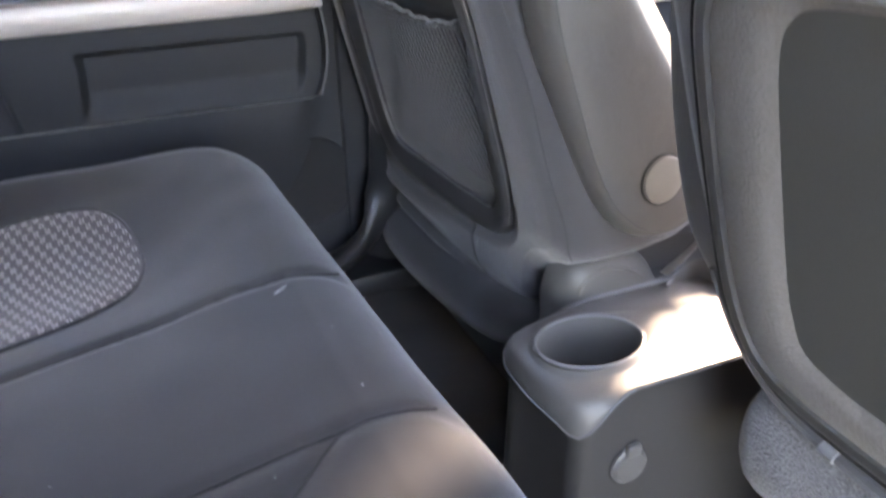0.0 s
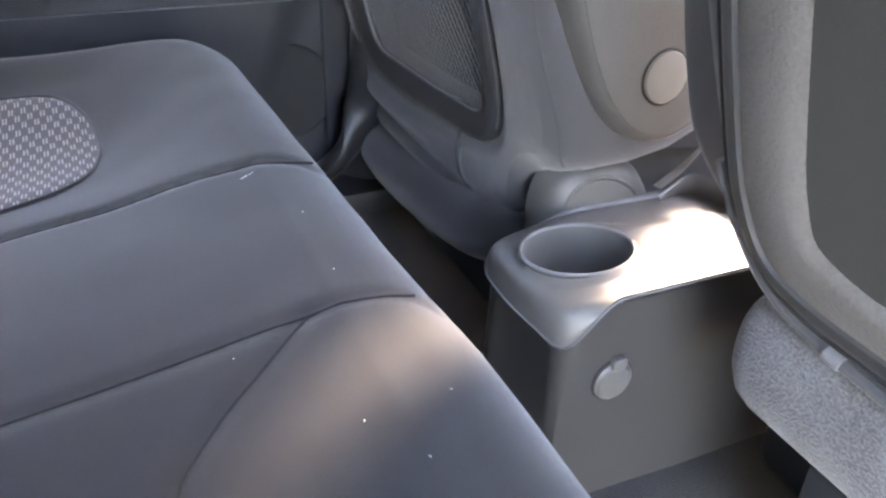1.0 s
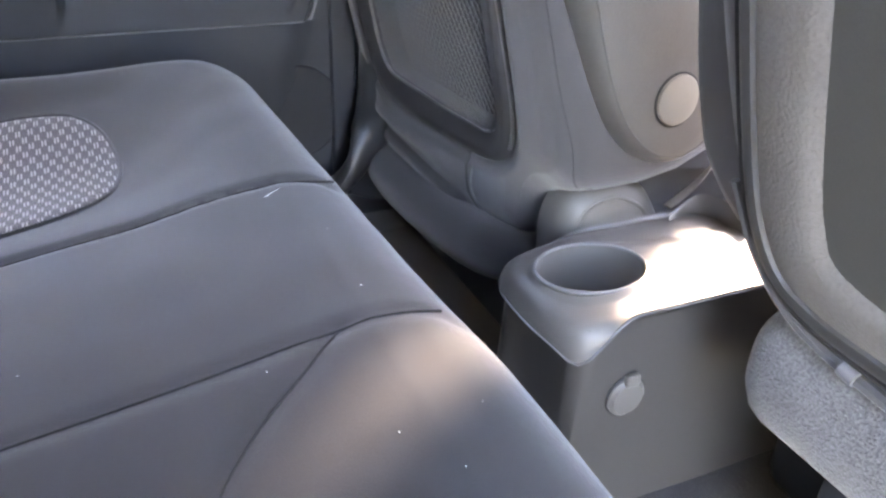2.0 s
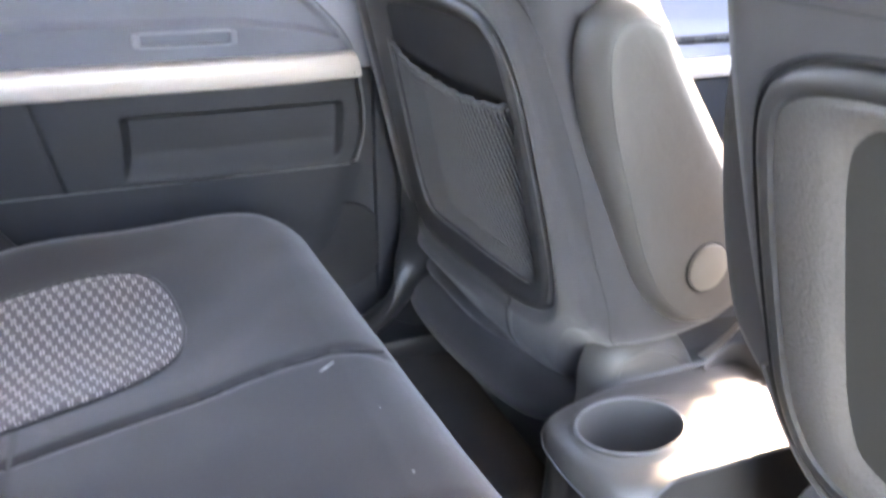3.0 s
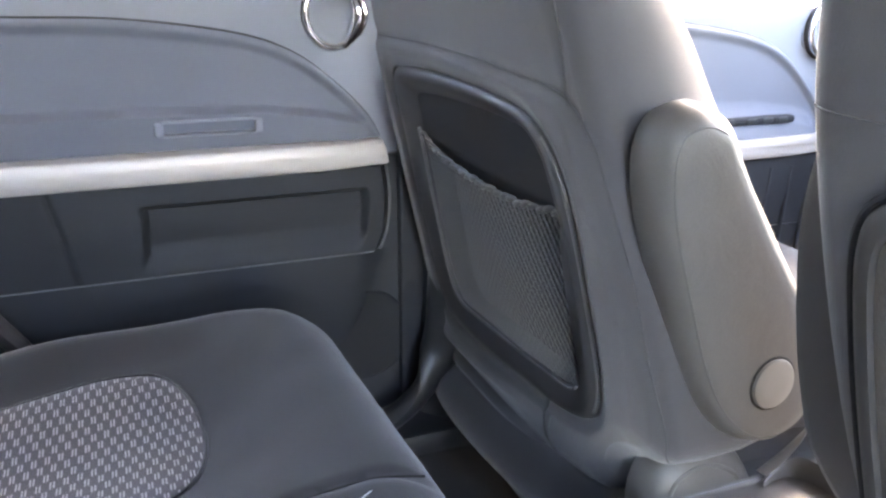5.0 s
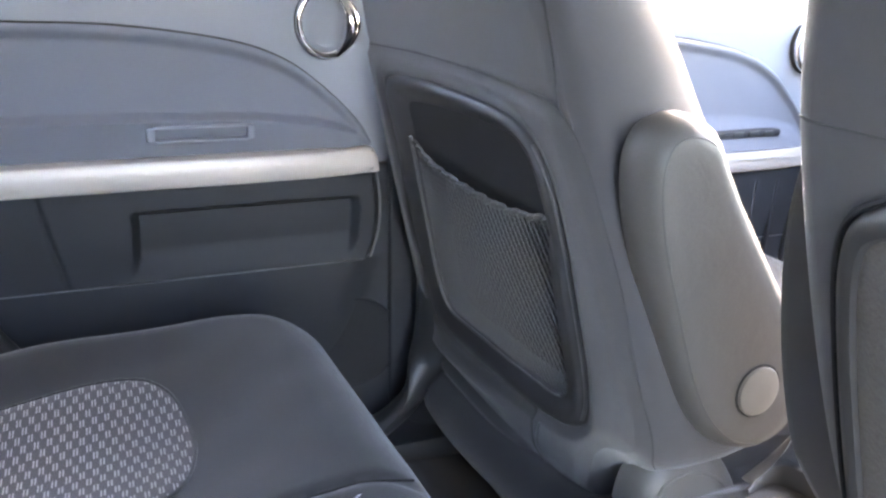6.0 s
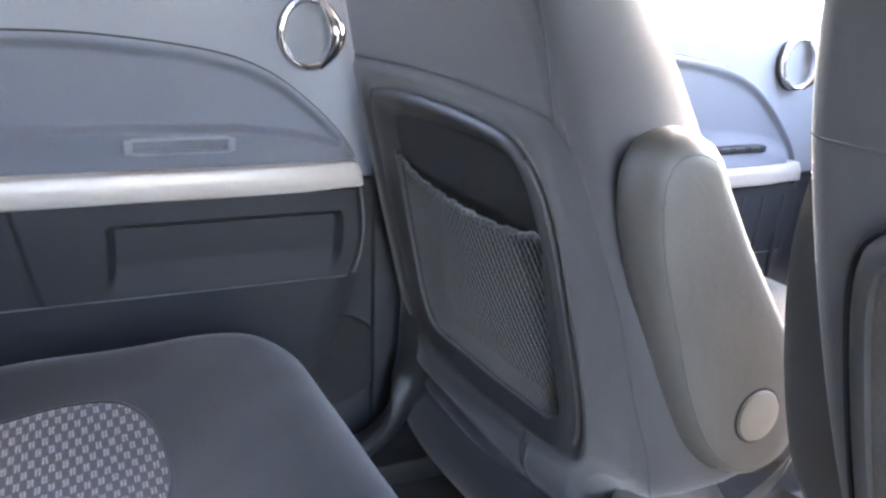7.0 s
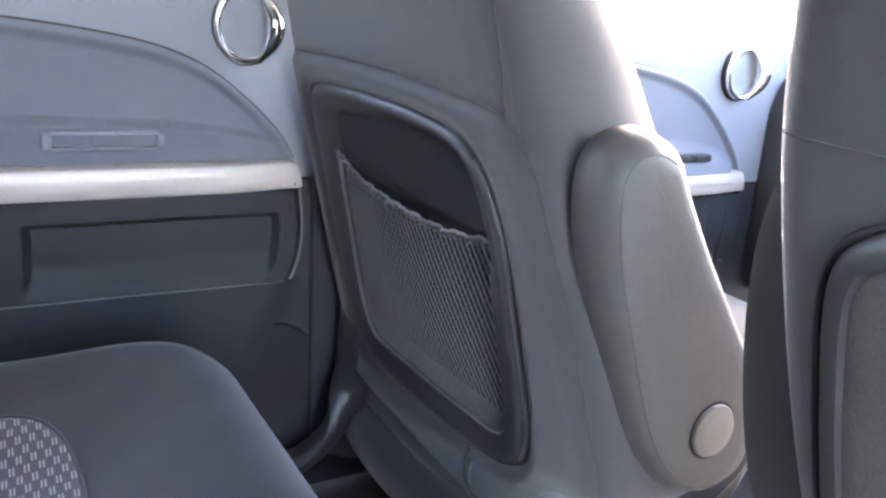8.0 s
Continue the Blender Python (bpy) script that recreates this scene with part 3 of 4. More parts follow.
for d, h in ((0.022, -0.002), (0.010, -0.008), (0.003, -0.018), (0.0, -0.045), (0.001, -0.25), (0.008, -0.45), (0.024, -0.68), (0.046, -0.88), (0.075, -1.0), (0.11, -0.98)):
    loops.append((inset(bo, d), h))


def far_body(u, v, h):
    if h == "cloth":
        return far(u, v, swell(u, v))
    thick = 0.143 + 0.30 * max(0.0, 1.12 - v)
    if h < -0.045:
        h = -0.045 + (h + 0.045) / 0.955 * (thick - 0.045)
    return far(u, v, h)


# the pocket's outline; round it the cloth swells to a padded border with a sewn outer edge
outer = curve([(0.565, 1.016), (0.522, 1.026), (0.417, 1.032), (0.332, 1.032), (0.26, 1.030), (0.198, 1.025), (0.170, 1.018), (0.150, 1.006), (0.134, 0.988), (0.125, 0.962), (0.120, 0.92), (0.120, 0.858), (0.121, 0.80), (0.124, 0.765), (0.132, 0.730), (0.150, 0.700), (0.188, 0.676), (0.23, 0.663), (0.275, 0.654), (0.354, 0.644), (0.447, 0.634), (0.545, 0.632), (0.592, 0.645), (0.604, 0.69), (0.598, 0.766), (0.597, 0.82), (0.590, 0.882), (0.584, 0.94), (0.580, 0.99)], 240)
band = curve([(0.60, 1.058), (0.519, 1.060), (0.40, 1.062), (0.273, 1.060), (0.18, 1.055), (0.115, 1.050), (0.088, 1.034), (0.074, 1.008), (0.064, 0.97), (0.055, 0.935), (0.044, 0.88), (0.037, 0.80), (0.034, 0.752), (0.040, 0.722), (0.054, 0.696)], 90, closed=False)
edge_far = bo[bo[:, 0] < 0.3]
shut = np.vstack([outer, outer[:1]])


hem_side = np.vstack([band, [(0.0, 0.60), (0.0, 0.40), (0.72, 0.40), (0.72, 1.058)]])


def within(q, u, v):
    """Whether (u, v) lies inside the closed line q."""
    r = np.roll(q, -1, 0)
    cross = ((q[:, 1] > v) != (r[:, 1] > v)) & (u < (r[:, 0] - q[:, 0]) * (v - q[:, 1]) / (r[:, 1] - q[:, 1] + 1e-12) + q[:, 0])
    return bool(cross.sum() % 2)


def swell(u, v):
    """How far the cloth stands out round the pocket."""
    edge = near_line(u, v, edge_far)
    h = float(np.interp(edge, (0.0, 0.003, 0.010, 0.022, 0.042, 0.075), (-0.045, -0.018, -0.008, -0.002, 0.0008, 0.002)))
    seam = near_line(u, v, band)
    if within(hem_side, u, v):
        h += 0.0062 * smooth(0.0, 0.018, near_line(u, v, shut)) * smooth(-0.004, 0.016, seam) * smooth(0.004, 0.05, edge)
    return h - 0.0016 * math.exp(-(seam / 0.006) ** 2)


heart = np.array((0.36, 0.86))
rim_in = []
for q in inset(bo, 0.022):
    d = q - heart
    side_a, side_b = outer - heart, np.roll(outer, -1, 0) - heart
    den = d[0] * (side_b - side_a)[:, 1] - d[1] * (side_b - side_a)[:, 0]
    den = np.where(np.abs(den) < 1e-12, 1e-12, den)
    k = (side_a[:, 0] * (side_b - side_a)[:, 1] - side_a[:, 1] * (side_b - side_a)[:, 0]) / den
    m = (d[1] * side_a[:, 0] - d[0] * side_a[:, 1]) / den
    ok = (m >= -1e-6) & (m <= 1 + 1e-6) & (k > 0)
    rim_in.append(heart + d * float(k[ok].max()))
rim_in = np.array(rim_in)
border = inset(bo, 0.022)
loops = [(rim_in + (border - rim_in) * k, "cloth") for k in np.linspace(0.0, 0.97, 40)] + loops
loops = [(heart + (rim_in - heart) * 0.97, -0.012)] + loops
backrest = part("backrest", loft(loops, far_body, (False, True)), FABRIC, seat, "light grey cloth backrest, stitched")
part("seam", tube([far(u, v, swell(u, v) + 0.0014) for u, v in band], 0.0010, sides=6), THREAD, backrest)
part("seam", tube([far(u, v, swell(u, v) + 0.0010) for u, v in curve([(0.098, 1.040), (0.094, 1.10), (0.105, 1.16), (0.13, 1.20)], 20, closed=False)], 0.0008, sides=6), THREAD, backrest)

# pocket on the back: moulded frame, hollow, net
inner = curve([(0.505, 0.992), (0.435, 1.002), (0.346, 1.006), (0.27, 1.007), (0.210, 1.004), (0.187, 0.997), (0.171, 0.982), (0.163, 0.95), (0.158, 0.92), (0.165, 0.879), (0.170, 0.827), (0.172, 0.766), (0.176, 0.732), (0.192, 0.713), (0.218, 0.704), (0.256, 0.700), (0.334, 0.692), (0.402, 0.688), (0.459, 0.684), (0.520, 0.682), (0.541, 0.698), (0.546, 0.738), (0.539, 0.784), (0.528, 0.855), (0.518, 0.91), (0.514, 0.96)], 240)
at_angle = lambda o: np.unwrap(np.arctan2(o[:, 1] - 0.86, o[:, 0] - 0.36))
inner = np.roll(inner, -int(np.argmin(np.abs(np.arctan2(inner[:, 1] - 0.86, inner[:, 0] - 0.36) - at_angle(outer)[0]))), 0)
mixed = lambda k: outer + (inner - outer) * k
PROFILE = ((0.0, -0.0020, -0.0030), (0.05, 0.0020, 0.0004), (0.11, 0.0052, 0.0034), (0.2, 0.0074, 0.0064), (0.32, 0.0080, 0.0080), (0.45, 0.0072, 0.0082), (0.6, 0.0055, 0.0066), (0.75, 0.0036, 0.0034), (0.88, 0.0026, -0.0004), (0.95, 0.0020, -0.0022), (1.0, 0.0, -0.0034))


def frame_place(u, v, h):
    """The frame has a lip towards the net and runs down smoothly into the hollow above it."""
    if isinstance(h, tuple):
        h = h[0] + (h[1] - h[0]) * smooth(0.89, 0.935, v)
    return far(u, v, h)


pocket = part("pocket_frame", loft([(inset(outer, -0.002), -0.010)] + [(mixed(k), (low, high)) for k, low, high in PROFILE] + [(inset(inner, 0.0025), (-0.004, -0.0046)), (inset(inner, 0.003), (-0.042, -0.012))], frame_place, (False, False)), FRAME, seat, "moulded dark plastic pocket frame")
heart_in = lambda q: np.array((0.35, 0.86)) + (inner - np.array((0.35, 0.86))) * q
# darker than the frame to paint in the shade behind the net
part("pocket_back", loft([(inset(inner, -0.004), (-0.034, -0.0042))] + [(heart_in(q), (-0.034, -0.0048)) for q in (0.93, 0.86, 0.8, 0.74, 0.68, 0.62, 0.56, 0.5, 0.44, 0.38, 0.32, 0.26, 0.2, 0.1)], frame_place, (False, True)), WELL_SHADE, pocket)
# pale beads draw the highlights along the frame's edges
part("frame_bead", tube([far(u, v, 0.0042) for u, v in curve([(0.150, 1.004), (0.136, 0.985), (0.127, 0.955), (0.1225, 0.915), (0.1225, 0.858), (0.1235, 0.80), (0.1265, 0.765), (0.135, 0.731), (0.148, 0.708)], 50, closed=False)], 0.0021), BEAD, pocket)
part("frame_bead", tube([far(u, v, 0.0020) for u, v in curve([(0.516, 0.945), (0.520, 0.91), (0.530, 0.855), (0.541, 0.784), (0.547, 0.735), (0.541, 0.697), (0.518, 0.682), (0.459, 0.684), (0.402, 0.688), (0.334, 0.692), (0.256, 0.700), (0.215, 0.704), (0.194, 0.712)], 60, closed=False)], [0.0025 - 0.0011 * smooth(30, 55, i) for i in range(60)]), BEAD, pocket)

net_top = curve([(0.517, 0.936), (0.46, 0.921), (0.385, 0.917), (0.305, 0.915), (0.235, 0.917), (0.175, 0.925), (0.150, 0.928)], 60, closed=False)
hem = lambda u: float(np.interp(u, net_top[::-1, 0], net_top[::-1, 1]))


inner_wide = inset(inner, -0.006)


def inside(u, v):
    return within(inner_wide, u, v) and v < hem(u)


nb = bmesh.new()
for family, slope in ((0, 1.9), (1, -1.1)):
    for k in range(-70, 180):
        u_at = 0.15 + k * 0.0112
        run = []
        for v in np.linspace(0.668, 0.945, 80):
            u = u_at + (v - 0.68) / slope
            ok = inside(u, v)
            if ok:
                bulge = 0.008 * math.sin(math.pi * min(1, max(0, (u - 0.15) / 0.4))) * math.sin(math.pi * min(1, max(0, (v - 0.68) / 0.30)))
                run.append(far(u, v, -0.0045 + bulge - (0.0012 if family else 0)))
            if (not ok or v > 0.944) and len(run) > 2:
                tube(run[::5] + [run[-1]], 0.0005 if family else 0.0010, sides=5, bm=nb)
                run = []
            elif not ok:
                run = []
        if len(run) > 2:
            tube(run[::5] + [run[-1]], 0.0005 if family else 0.0010, sides=5, bm=nb)
net = part("net", nb, NET, pocket, "dark elastic diamond mesh net")
tagged(net, kind="stuff")
hb = bmesh.new()
hp = []
for i in range(240):
    s = i / 239
    u = 0.517 - s * 0.366
    b = 0.008 * math.sin(math.pi * s)
    hp.append(far(u, hem(u) + 0.0018 * math.sin(i * 0.62) + 0.0014 * math.sin(i * 0.23), -0.002 + b + 0.0016 * math.cos(i * 0.62)))
tube(hp, [0.0031 + 0.0008 * math.sin(i * 0.62 + 1) for i in range(240)], sides=6, bm=hb)
part("net_hem", hb, NET, pocket, "gathered elastic hem")

# cushion and foot of the far seat
fo = round_rect(0.10, 0.62, 0.09, 0.64, 0.07, 30, 8)
part("seat_base", loft([(inset(fo, 0.03), 0.40), (fo, 0.44), (fo, 0.54), (inset(fo, 0.012), 0.575), (inset(fo, 0.04), 0.595), (inset(fo, 0.1), 0.60)], lambda u, v, h: (u, v, h)), DARK, seat)
so = round_rect(0.16, 0.70, 0.085, 0.65, 0.08, 30, 8)
part("cushion", loft([(inset(so, 0.02), 0.55), (so, 0.60), (inset(so, 0.006), 0.64), (inset(so, 0.03), 0.668), (inset(so, 0.07), 0.675), (inset(so, 0.14), 0.66)], lambda u, v, h: (u, v, h + 0.09 * (u - 0.3))), FABRIC, seat)
bl = curve([(0.15, 0.60), (0.155, 0.70), (0.19, 0.724), (0.30, 0.731), (0.40, 0.733), (0.50, 0.730), (0.62, 0.70), (0.64, 0.62), (0.60, 0.56), (0.36, 0.545), (0.18, 0.55)], 90)
part("cushion_bolster", loft([(inset(bl, 0.04), 0.0), (inset(bl, 0.012), 0.006), (bl, 0.022), (bl, 0.07), (inset(bl, 0.02), 0.10)], lambda u, v, h: (u, 0.062 + 0.040 * smooth(0.30, 0.20, u) + h, v)), FABRIC, seat, "padded side of the seat cushion")
roll_line = curve([(0.20, 0.690, 0.500), (0.150, 0.672, 0.494), (0.120, 0.632, 0.490), (0.109, 0.58, 0.492), (0.104, 0.50, 0.498), (0.103, 0.40, 0.508), (0.104, 0.28, 0.526), (0.110, 0.19, 0.552), (0.126, 0.13, 0.580)], 48, closed=False)
# seat cloth in shade: the darker bench colour paints that shade in
part("lower_roll", tube(roll_line, [0.046 - 0.012 * smooth(38, 47, i) - 0.010 * smooth(8, 0, i) for i in range(48)], sides=20, flat=0.9), BENCH, seat, "soft cloth roll below the backrest, shade put into its dark colour")


def fold(s_, w):
    """The cloth under the pocket: a soft fold along the pocket's lower edge and a crease below it."""
    u = 0.264 + s_ * 0.415
    top = float(np.interp(u, (0.23, 0.275, 0.354, 0.447, 0.545, 0.66), (0.663, 0.654, 0.644, 0.634, 0.632, 0.645))) + 0.004
    v = 0.525 + w * (top - 0.525)
    u += 0.020 * math.sin(math.pi * min(1.0, w * 1.1)) * (1 - s_) ** 3
    ridge = float(np.interp(u, (0.246, 0.363, 0.526, 0.66), (0.630, 0.613, 0.601, 0.598)))
    h = 0.012 * math.exp(-((v - ridge) / 0.017) ** 2) - 0.005 * math.exp(-((v - 0.578) / 0.008) ** 2) + 0.009 * math.exp(-((v - 0.552) / 0.014) ** 2)
    h = swell(u, v) + 0.0012 + h * smooth(0.0, 0.55, s_) * smooth(1.0, 0.72, s_)
    return far(u, v, h - 0.004 * smooth(0.015, 0.0, s_) - 0.075 * smooth(0.84, 1.02, s_))


# same seat cloth; BENCH's dark colour stands in for the footwell shade
part("lower_panel", grid(np.linspace(0, 1, 70), np.linspace(0, 1, 44), fold), BENCH, seat, "cloth panel under the pocket, shade put into its dark colour")
part("seam", tube([far(u, v, swell(u, v) + 0.0016) for u, v in curve([(0.254, 0.643), (0.266, 0.624), (0.274, 0.606), (0.273, 0.588), (0.267, 0.574)], 16, closed=False)], 0.0013, sides=6), PIPING, backrest)
hump = curve([(0.094, 0.55), (0.083, 0.615), (0.083, 0.648), (0.093, 0.674), (0.115, 0.690), (0.145, 0.695), (0.174, 0.686), (0.202, 0.664), (0.224, 0.62), (0.228, 0.55)], 80)
cover = part("recliner_cover", loft([(hump, 0.0), (hump, 0.022), (inset(hump, 0.003), 0.030), (inset(hump, 0.009), 0.038), (inset(hump, 0.018), 0.044), (inset(hump, 0.030), 0.047), (inset(hump, 0.040), 0.048)], lambda u, v, h: (u, 0.110 - h, v)), ARM, seat, "rounded grey plastic hinge cover")
arc = inset(hump, 0.020)
part("cover_ridge", tube([(u, 0.067, v) for u, v in arc if v > 0.645], 0.0030, sides=8), ARM, cover)

# armrest, folded up against the backrest
ao = curve([(0.046, 1.050), (0.018, 1.043), (0.004, 1.020), (0.004, 0.985), (0.014, 0.940), (0.033, 0.885), (0.055, 0.825), (0.080, 0.778), (0.110, 0.747), (0.140, 0.733), (0.172, 0.733), (0.202, 0.756), (0.206, 0.81), (0.187, 0.86), (0.155, 0.91), (0.121, 0.96), (0.092, 1.008), (0.075, 1.037)], 150)
spine = lambda v: float(np.interp(v, (0.73, 0.80, 0.90, 1.0, 1.05), (0.132, 0.122, 0.098, 0.060, 0.052)))


def arm_ring(s, d):
    """The armrest's outline drawn in towards its long axis by the share s, and by d."""
    return np.array([(spine(min(1.02, max(0.77, v))) + (u - spine(min(1.02, max(0.77, v)))) * (1 - s), 0.89 + (v - 0.89) * (1 - 0.22 * s)) for u, v in inset(ao, d)])


arm = part("armrest", loft([(inset(ao, 0.004), 0.0), (ao, 0.010), (inset(ao, 0.0005), 0.022), (inset(ao, 0.003), 0.034), (inset(ao, 0.0075), 0.043), (inset(ao, 0.0125), 0.0485), (inset(ao, 0.016), 0.0505), (arm_ring(0.2, 0.016), 0.0515), (arm_ring(0.5, 0.016), 0.0520), (arm_ring(0.9, 0.016), 0.0520)], lambda u, v, h: (u + 0.004 * (1 - h / 0.05), 0.050 - h, v)), ARM, seat, "upright grey vinyl armrest")
rim = inset(ao, 0.0150)
first = int(np.argmax(rim[:, 1]))
rim = np.roll(rim, -first + 6, 0)[:92]
part("piping", tube([(u, 0.0005, v) for u, v in rim], 0.0011, sides=6), CREASE, arm)
circ = [(math.cos(2 * math.pi * i / 48), math.sin(2 * math.pi * i / 48)) for i in range(48)]
disc = lambda r: [(0.143 + r * 0.96 * a, 0.803 + r * 1.02 * b) for a, b in circ]
part("pivot_cap", loft([(disc(0.0235), 0.0), (disc(0.0235), 0.006), (disc(0.0225), 0.0075), (disc(0.02), 0.0082), (disc(0.01), 0.0085)], lambda u, v, h: (u, 0.0025 - h, v), (False, True)), BUTTON, arm, "round beige pivot cap")
part("cap_groove", tube([(u, -0.0018, v) for u, v in disc(0.0245)], 0.0013, closed=True, sides=6), STITCH, arm)

# ---- near front seat ----
near = leaning(0.045)
seat2 = tagged(empty("front_seat", (0.34, -0.36, 0.38)), "grey front car seat with a felt-covered plastic back panel", "seat", group="front seats")
bo2 = curve([(-0.63, 0.74), (-0.63, 0.95), (-0.61, 1.10), (-0.575, 1.20), (-0.50, 1.245), (-0.36, 1.255), (-0.20, 1.245), (-0.138, 1.20), (-0.114, 1.11), (-0.110, 1.02), (-0.118, 0.90), (-0.135, 0.80), (-0.160, 0.735), (-0.205, 0.70), (-0.30, 0.688), (-0.46, 0.688), (-0.58, 0.70)], 180)
loops = [(np.array((-0.38, 0.95)) + (bo2 - np.array((-0.38, 0.95))) * 0.3, 0.002), (np.array((-0.38, 0.95)) + (bo2 - np.array((-0.38, 0.95))) * 0.8, 0.0015)]
loops += [(inset(bo2, d), h) for d, h in ((0.028, 0.0005), (0.014, -0.006), (0.005, -0.014), (0.0, -0.028), (0.0, -0.06), (0.004, -0.085), (0.02, -0.095))]
back2 = part("backrest", loft(loops, near), FABRIC, seat2, "grey cloth backrest")
# side cheeks of the backrest, further to the front
ck = curve([(-0.115, 1.08), (-0.084, 1.052), (-0.058, 0.985), (-0.046, 0.90), (-0.046, 0.82), (-0.058, 0.765), (-0.10, 0.722), (-0.16, 0.705), (-0.35, 0.72), (-0.58, 0.80), (-0.64, 0.9), (-0.62, 1.05), (-0.58, 1.10), (-0.36, 1.12), (-0.19, 1.10)], 140)
part("cheek", loft([(inset(ck, d), h) for d, h in ((0.06, -0.044), (0.016, -0.046), (0.005, -0.050), (0.0, -0.060), (0.002, -0.10), (0.014, -0.135), (0.04, -0.15))], near), FABRIC, seat2, "dark grey padded side cheek")
on2 = lambda u, v: float(np.interp(near_line(u, v, bo2), (0.0, 0.005, 0.014, 0.028, 0.06), (-0.028, -0.014, -0.006, 0.0005, 0.0012)))
part("seam", tube([near(u, v, on2(u, v) + 0.0006) for u, v in [(q, 1.072 - 0.004 * math.cos((q + 0.38) * 6)) for q in np.linspace(-0.60, -0.119, 60)]], 0.0008, sides=6), THREAD, back2)
po = curve([(-0.60, 0.90), (-0.595, 0.99), (-0.56, 1.032), (-0.48, 1.043), (-0.36, 1.045), (-0.24, 1.043), (-0.185, 1.030), (-0.162, 1.00), (-0.158, 0.93), (-0.163, 0.83), (-0.172, 0.775), (-0.195, 0.735), (-0.235, 0.718), (-0.30, 0.714), (-0.46, 0.714), (-0.56, 0.725), (-0.59, 0.78)], 200)
panel = part("back_panel", loft([(inset(po, -0.003), -0.004), (po, 0.005), (inset(po, 0.004), 0.010), (inset(po, 0.010), 0.0125), (inset(po, 0.016), 0.012), (inset(po, 0.020), 0.007)], near, (False, False)), SHELL, seat2, "moulded grey plastic rim of the back panel")
mid = np.array((-0.38, 0.88))
lip = inset(po, 0.016)
hol = curve([(-0.545, 0.90), (-0.542, 0.975), (-0.52, 1.014), (-0.46, 1.024), (-0.36, 1.025), (-0.27, 1.021), (-0.242, 1.007), (-0.233, 0.98), (-0.232, 0.92), (-0.234, 0.84), (-0.239, 0.805), (-0.250, 0.780), (-0.285, 0.768), (-0.33, 0.766), (-0.46, 0.767), (-0.525, 0.780), (-0.542, 0.82)], 200)
part("panel_felt", loft([(lip, 0.008), (lip + (hol - lip) * 0.15, 0.0115), (lip + (hol - lip) * 0.5, 0.0165), (lip + (hol - lip) * 0.8, 0.0172), (lip + (hol - lip) * 0.93, 0.0158), (hol, 0.0136), (inset(hol, 0.006), 0.0110)], near, (False, False)), PANEL, panel, "brown-grey felt covered border")
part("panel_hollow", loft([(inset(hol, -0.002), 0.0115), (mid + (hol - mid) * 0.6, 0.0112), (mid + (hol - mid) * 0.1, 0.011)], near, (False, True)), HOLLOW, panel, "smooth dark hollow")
part("panel_groove", tube([near(u, v, 0.0035) for u, v in inset(po, -0.004)], 0.0022, closed=True, sides=6), STITCH, panel)
# hem cord and clip along the lower edge
cord = curve([(-0.155, 0.80), (-0.175, 0.752), (-0.21, 0.715), (-0.265, 0.700), (-0.36, 0.694), (-0.5, 0.694)], 40, closed=False)
part("hem_cord", tube([near(u, v, 0.002) for u, v in cord], 0.0055), FABRIC, seat2)
part("hem_clip", tube([near(u, v, 0.004) for u, v in ((-0.262, 0.702), (-0.268, 0.7005), (-0.275, 0.6995))], 0.0066, sides=12), PIPING, seat2, "small pale plastic clip")
# cushion back, felt covered
ro = curve([(0.104, 0.618), (0.099, 0.65), (0.106, 0.684), (0.135, 0.702), (0.22, 0.708), (0.5, 0.72), (0.64, 0.70), (0.66, 0.62), (0.5, 0.59), (0.2, 0.582), (0.125, 0.594)], 120)
part("cushion", loft([(inset(ro, 0.045), 0.0), (inset(ro, 0.024), 0.003), (inset(ro, 0.010), 0.011), (inset(ro, 0.003), 0.021), (ro, 0.034), (ro, 0.40), (inset(ro, 0.02), 0.43)], lambda u, v, h: (u, -0.168 - h, v)), FUZZ, seat2, "seat cushion backed with grey needle felt")
fc = round_rect(0.20, 0.66, -0.60, -0.101, 0.05, 20, 6)
part("cushion_pad", loft([(inset(fc, 0.02), 0.545), (fc, 0.58), (fc, 0.665), (inset(fc, 0.012), 0.695), (inset(fc, 0.04), 0.708), (inset(fc, 0.1), 0.705)], lambda u, v, h: (u, v, h)), FABRIC, seat2)
part("seat_base", box(0.22, 0.62, -0.58, -0.135, 0.44, 0.56, 0.02), DARK, seat2)
rail = part("seat_rail", box(0.14, 0.62, -0.30, -0.265, 0.40, 0.44, 0.006), DARK, seat2, "dark steel seat rail")
part("rail_bracket", box(0.13, 0.19, -0.31, -0.255, 0.435, 0.585, 0.008), DARK, seat2)
part("rail_bolt", loft([([(0.011 * a, 0.011 * b) for a, b in circ[::4]], h) for h in (0.0, 0.008)], lambda u, v, h: (0.13 - h, -0.283 + u, 0.52 + v)), CHROME, rail)
part("seat_rail", box(0.14, 0.62, -0.56, -0.525, 0.40, 0.44, 0.006), DARK, seat2)
part("rail_bracket", box(0.13, 0.19, -0.57, -0.515, 0.435, 0.585, 0.008), DARK, seat2)

# ---- centre console ----
con = tagged(empty("centre_console", (0.3, 0, 0.38)), "grey plastic centre console with a round cup holder", "console")
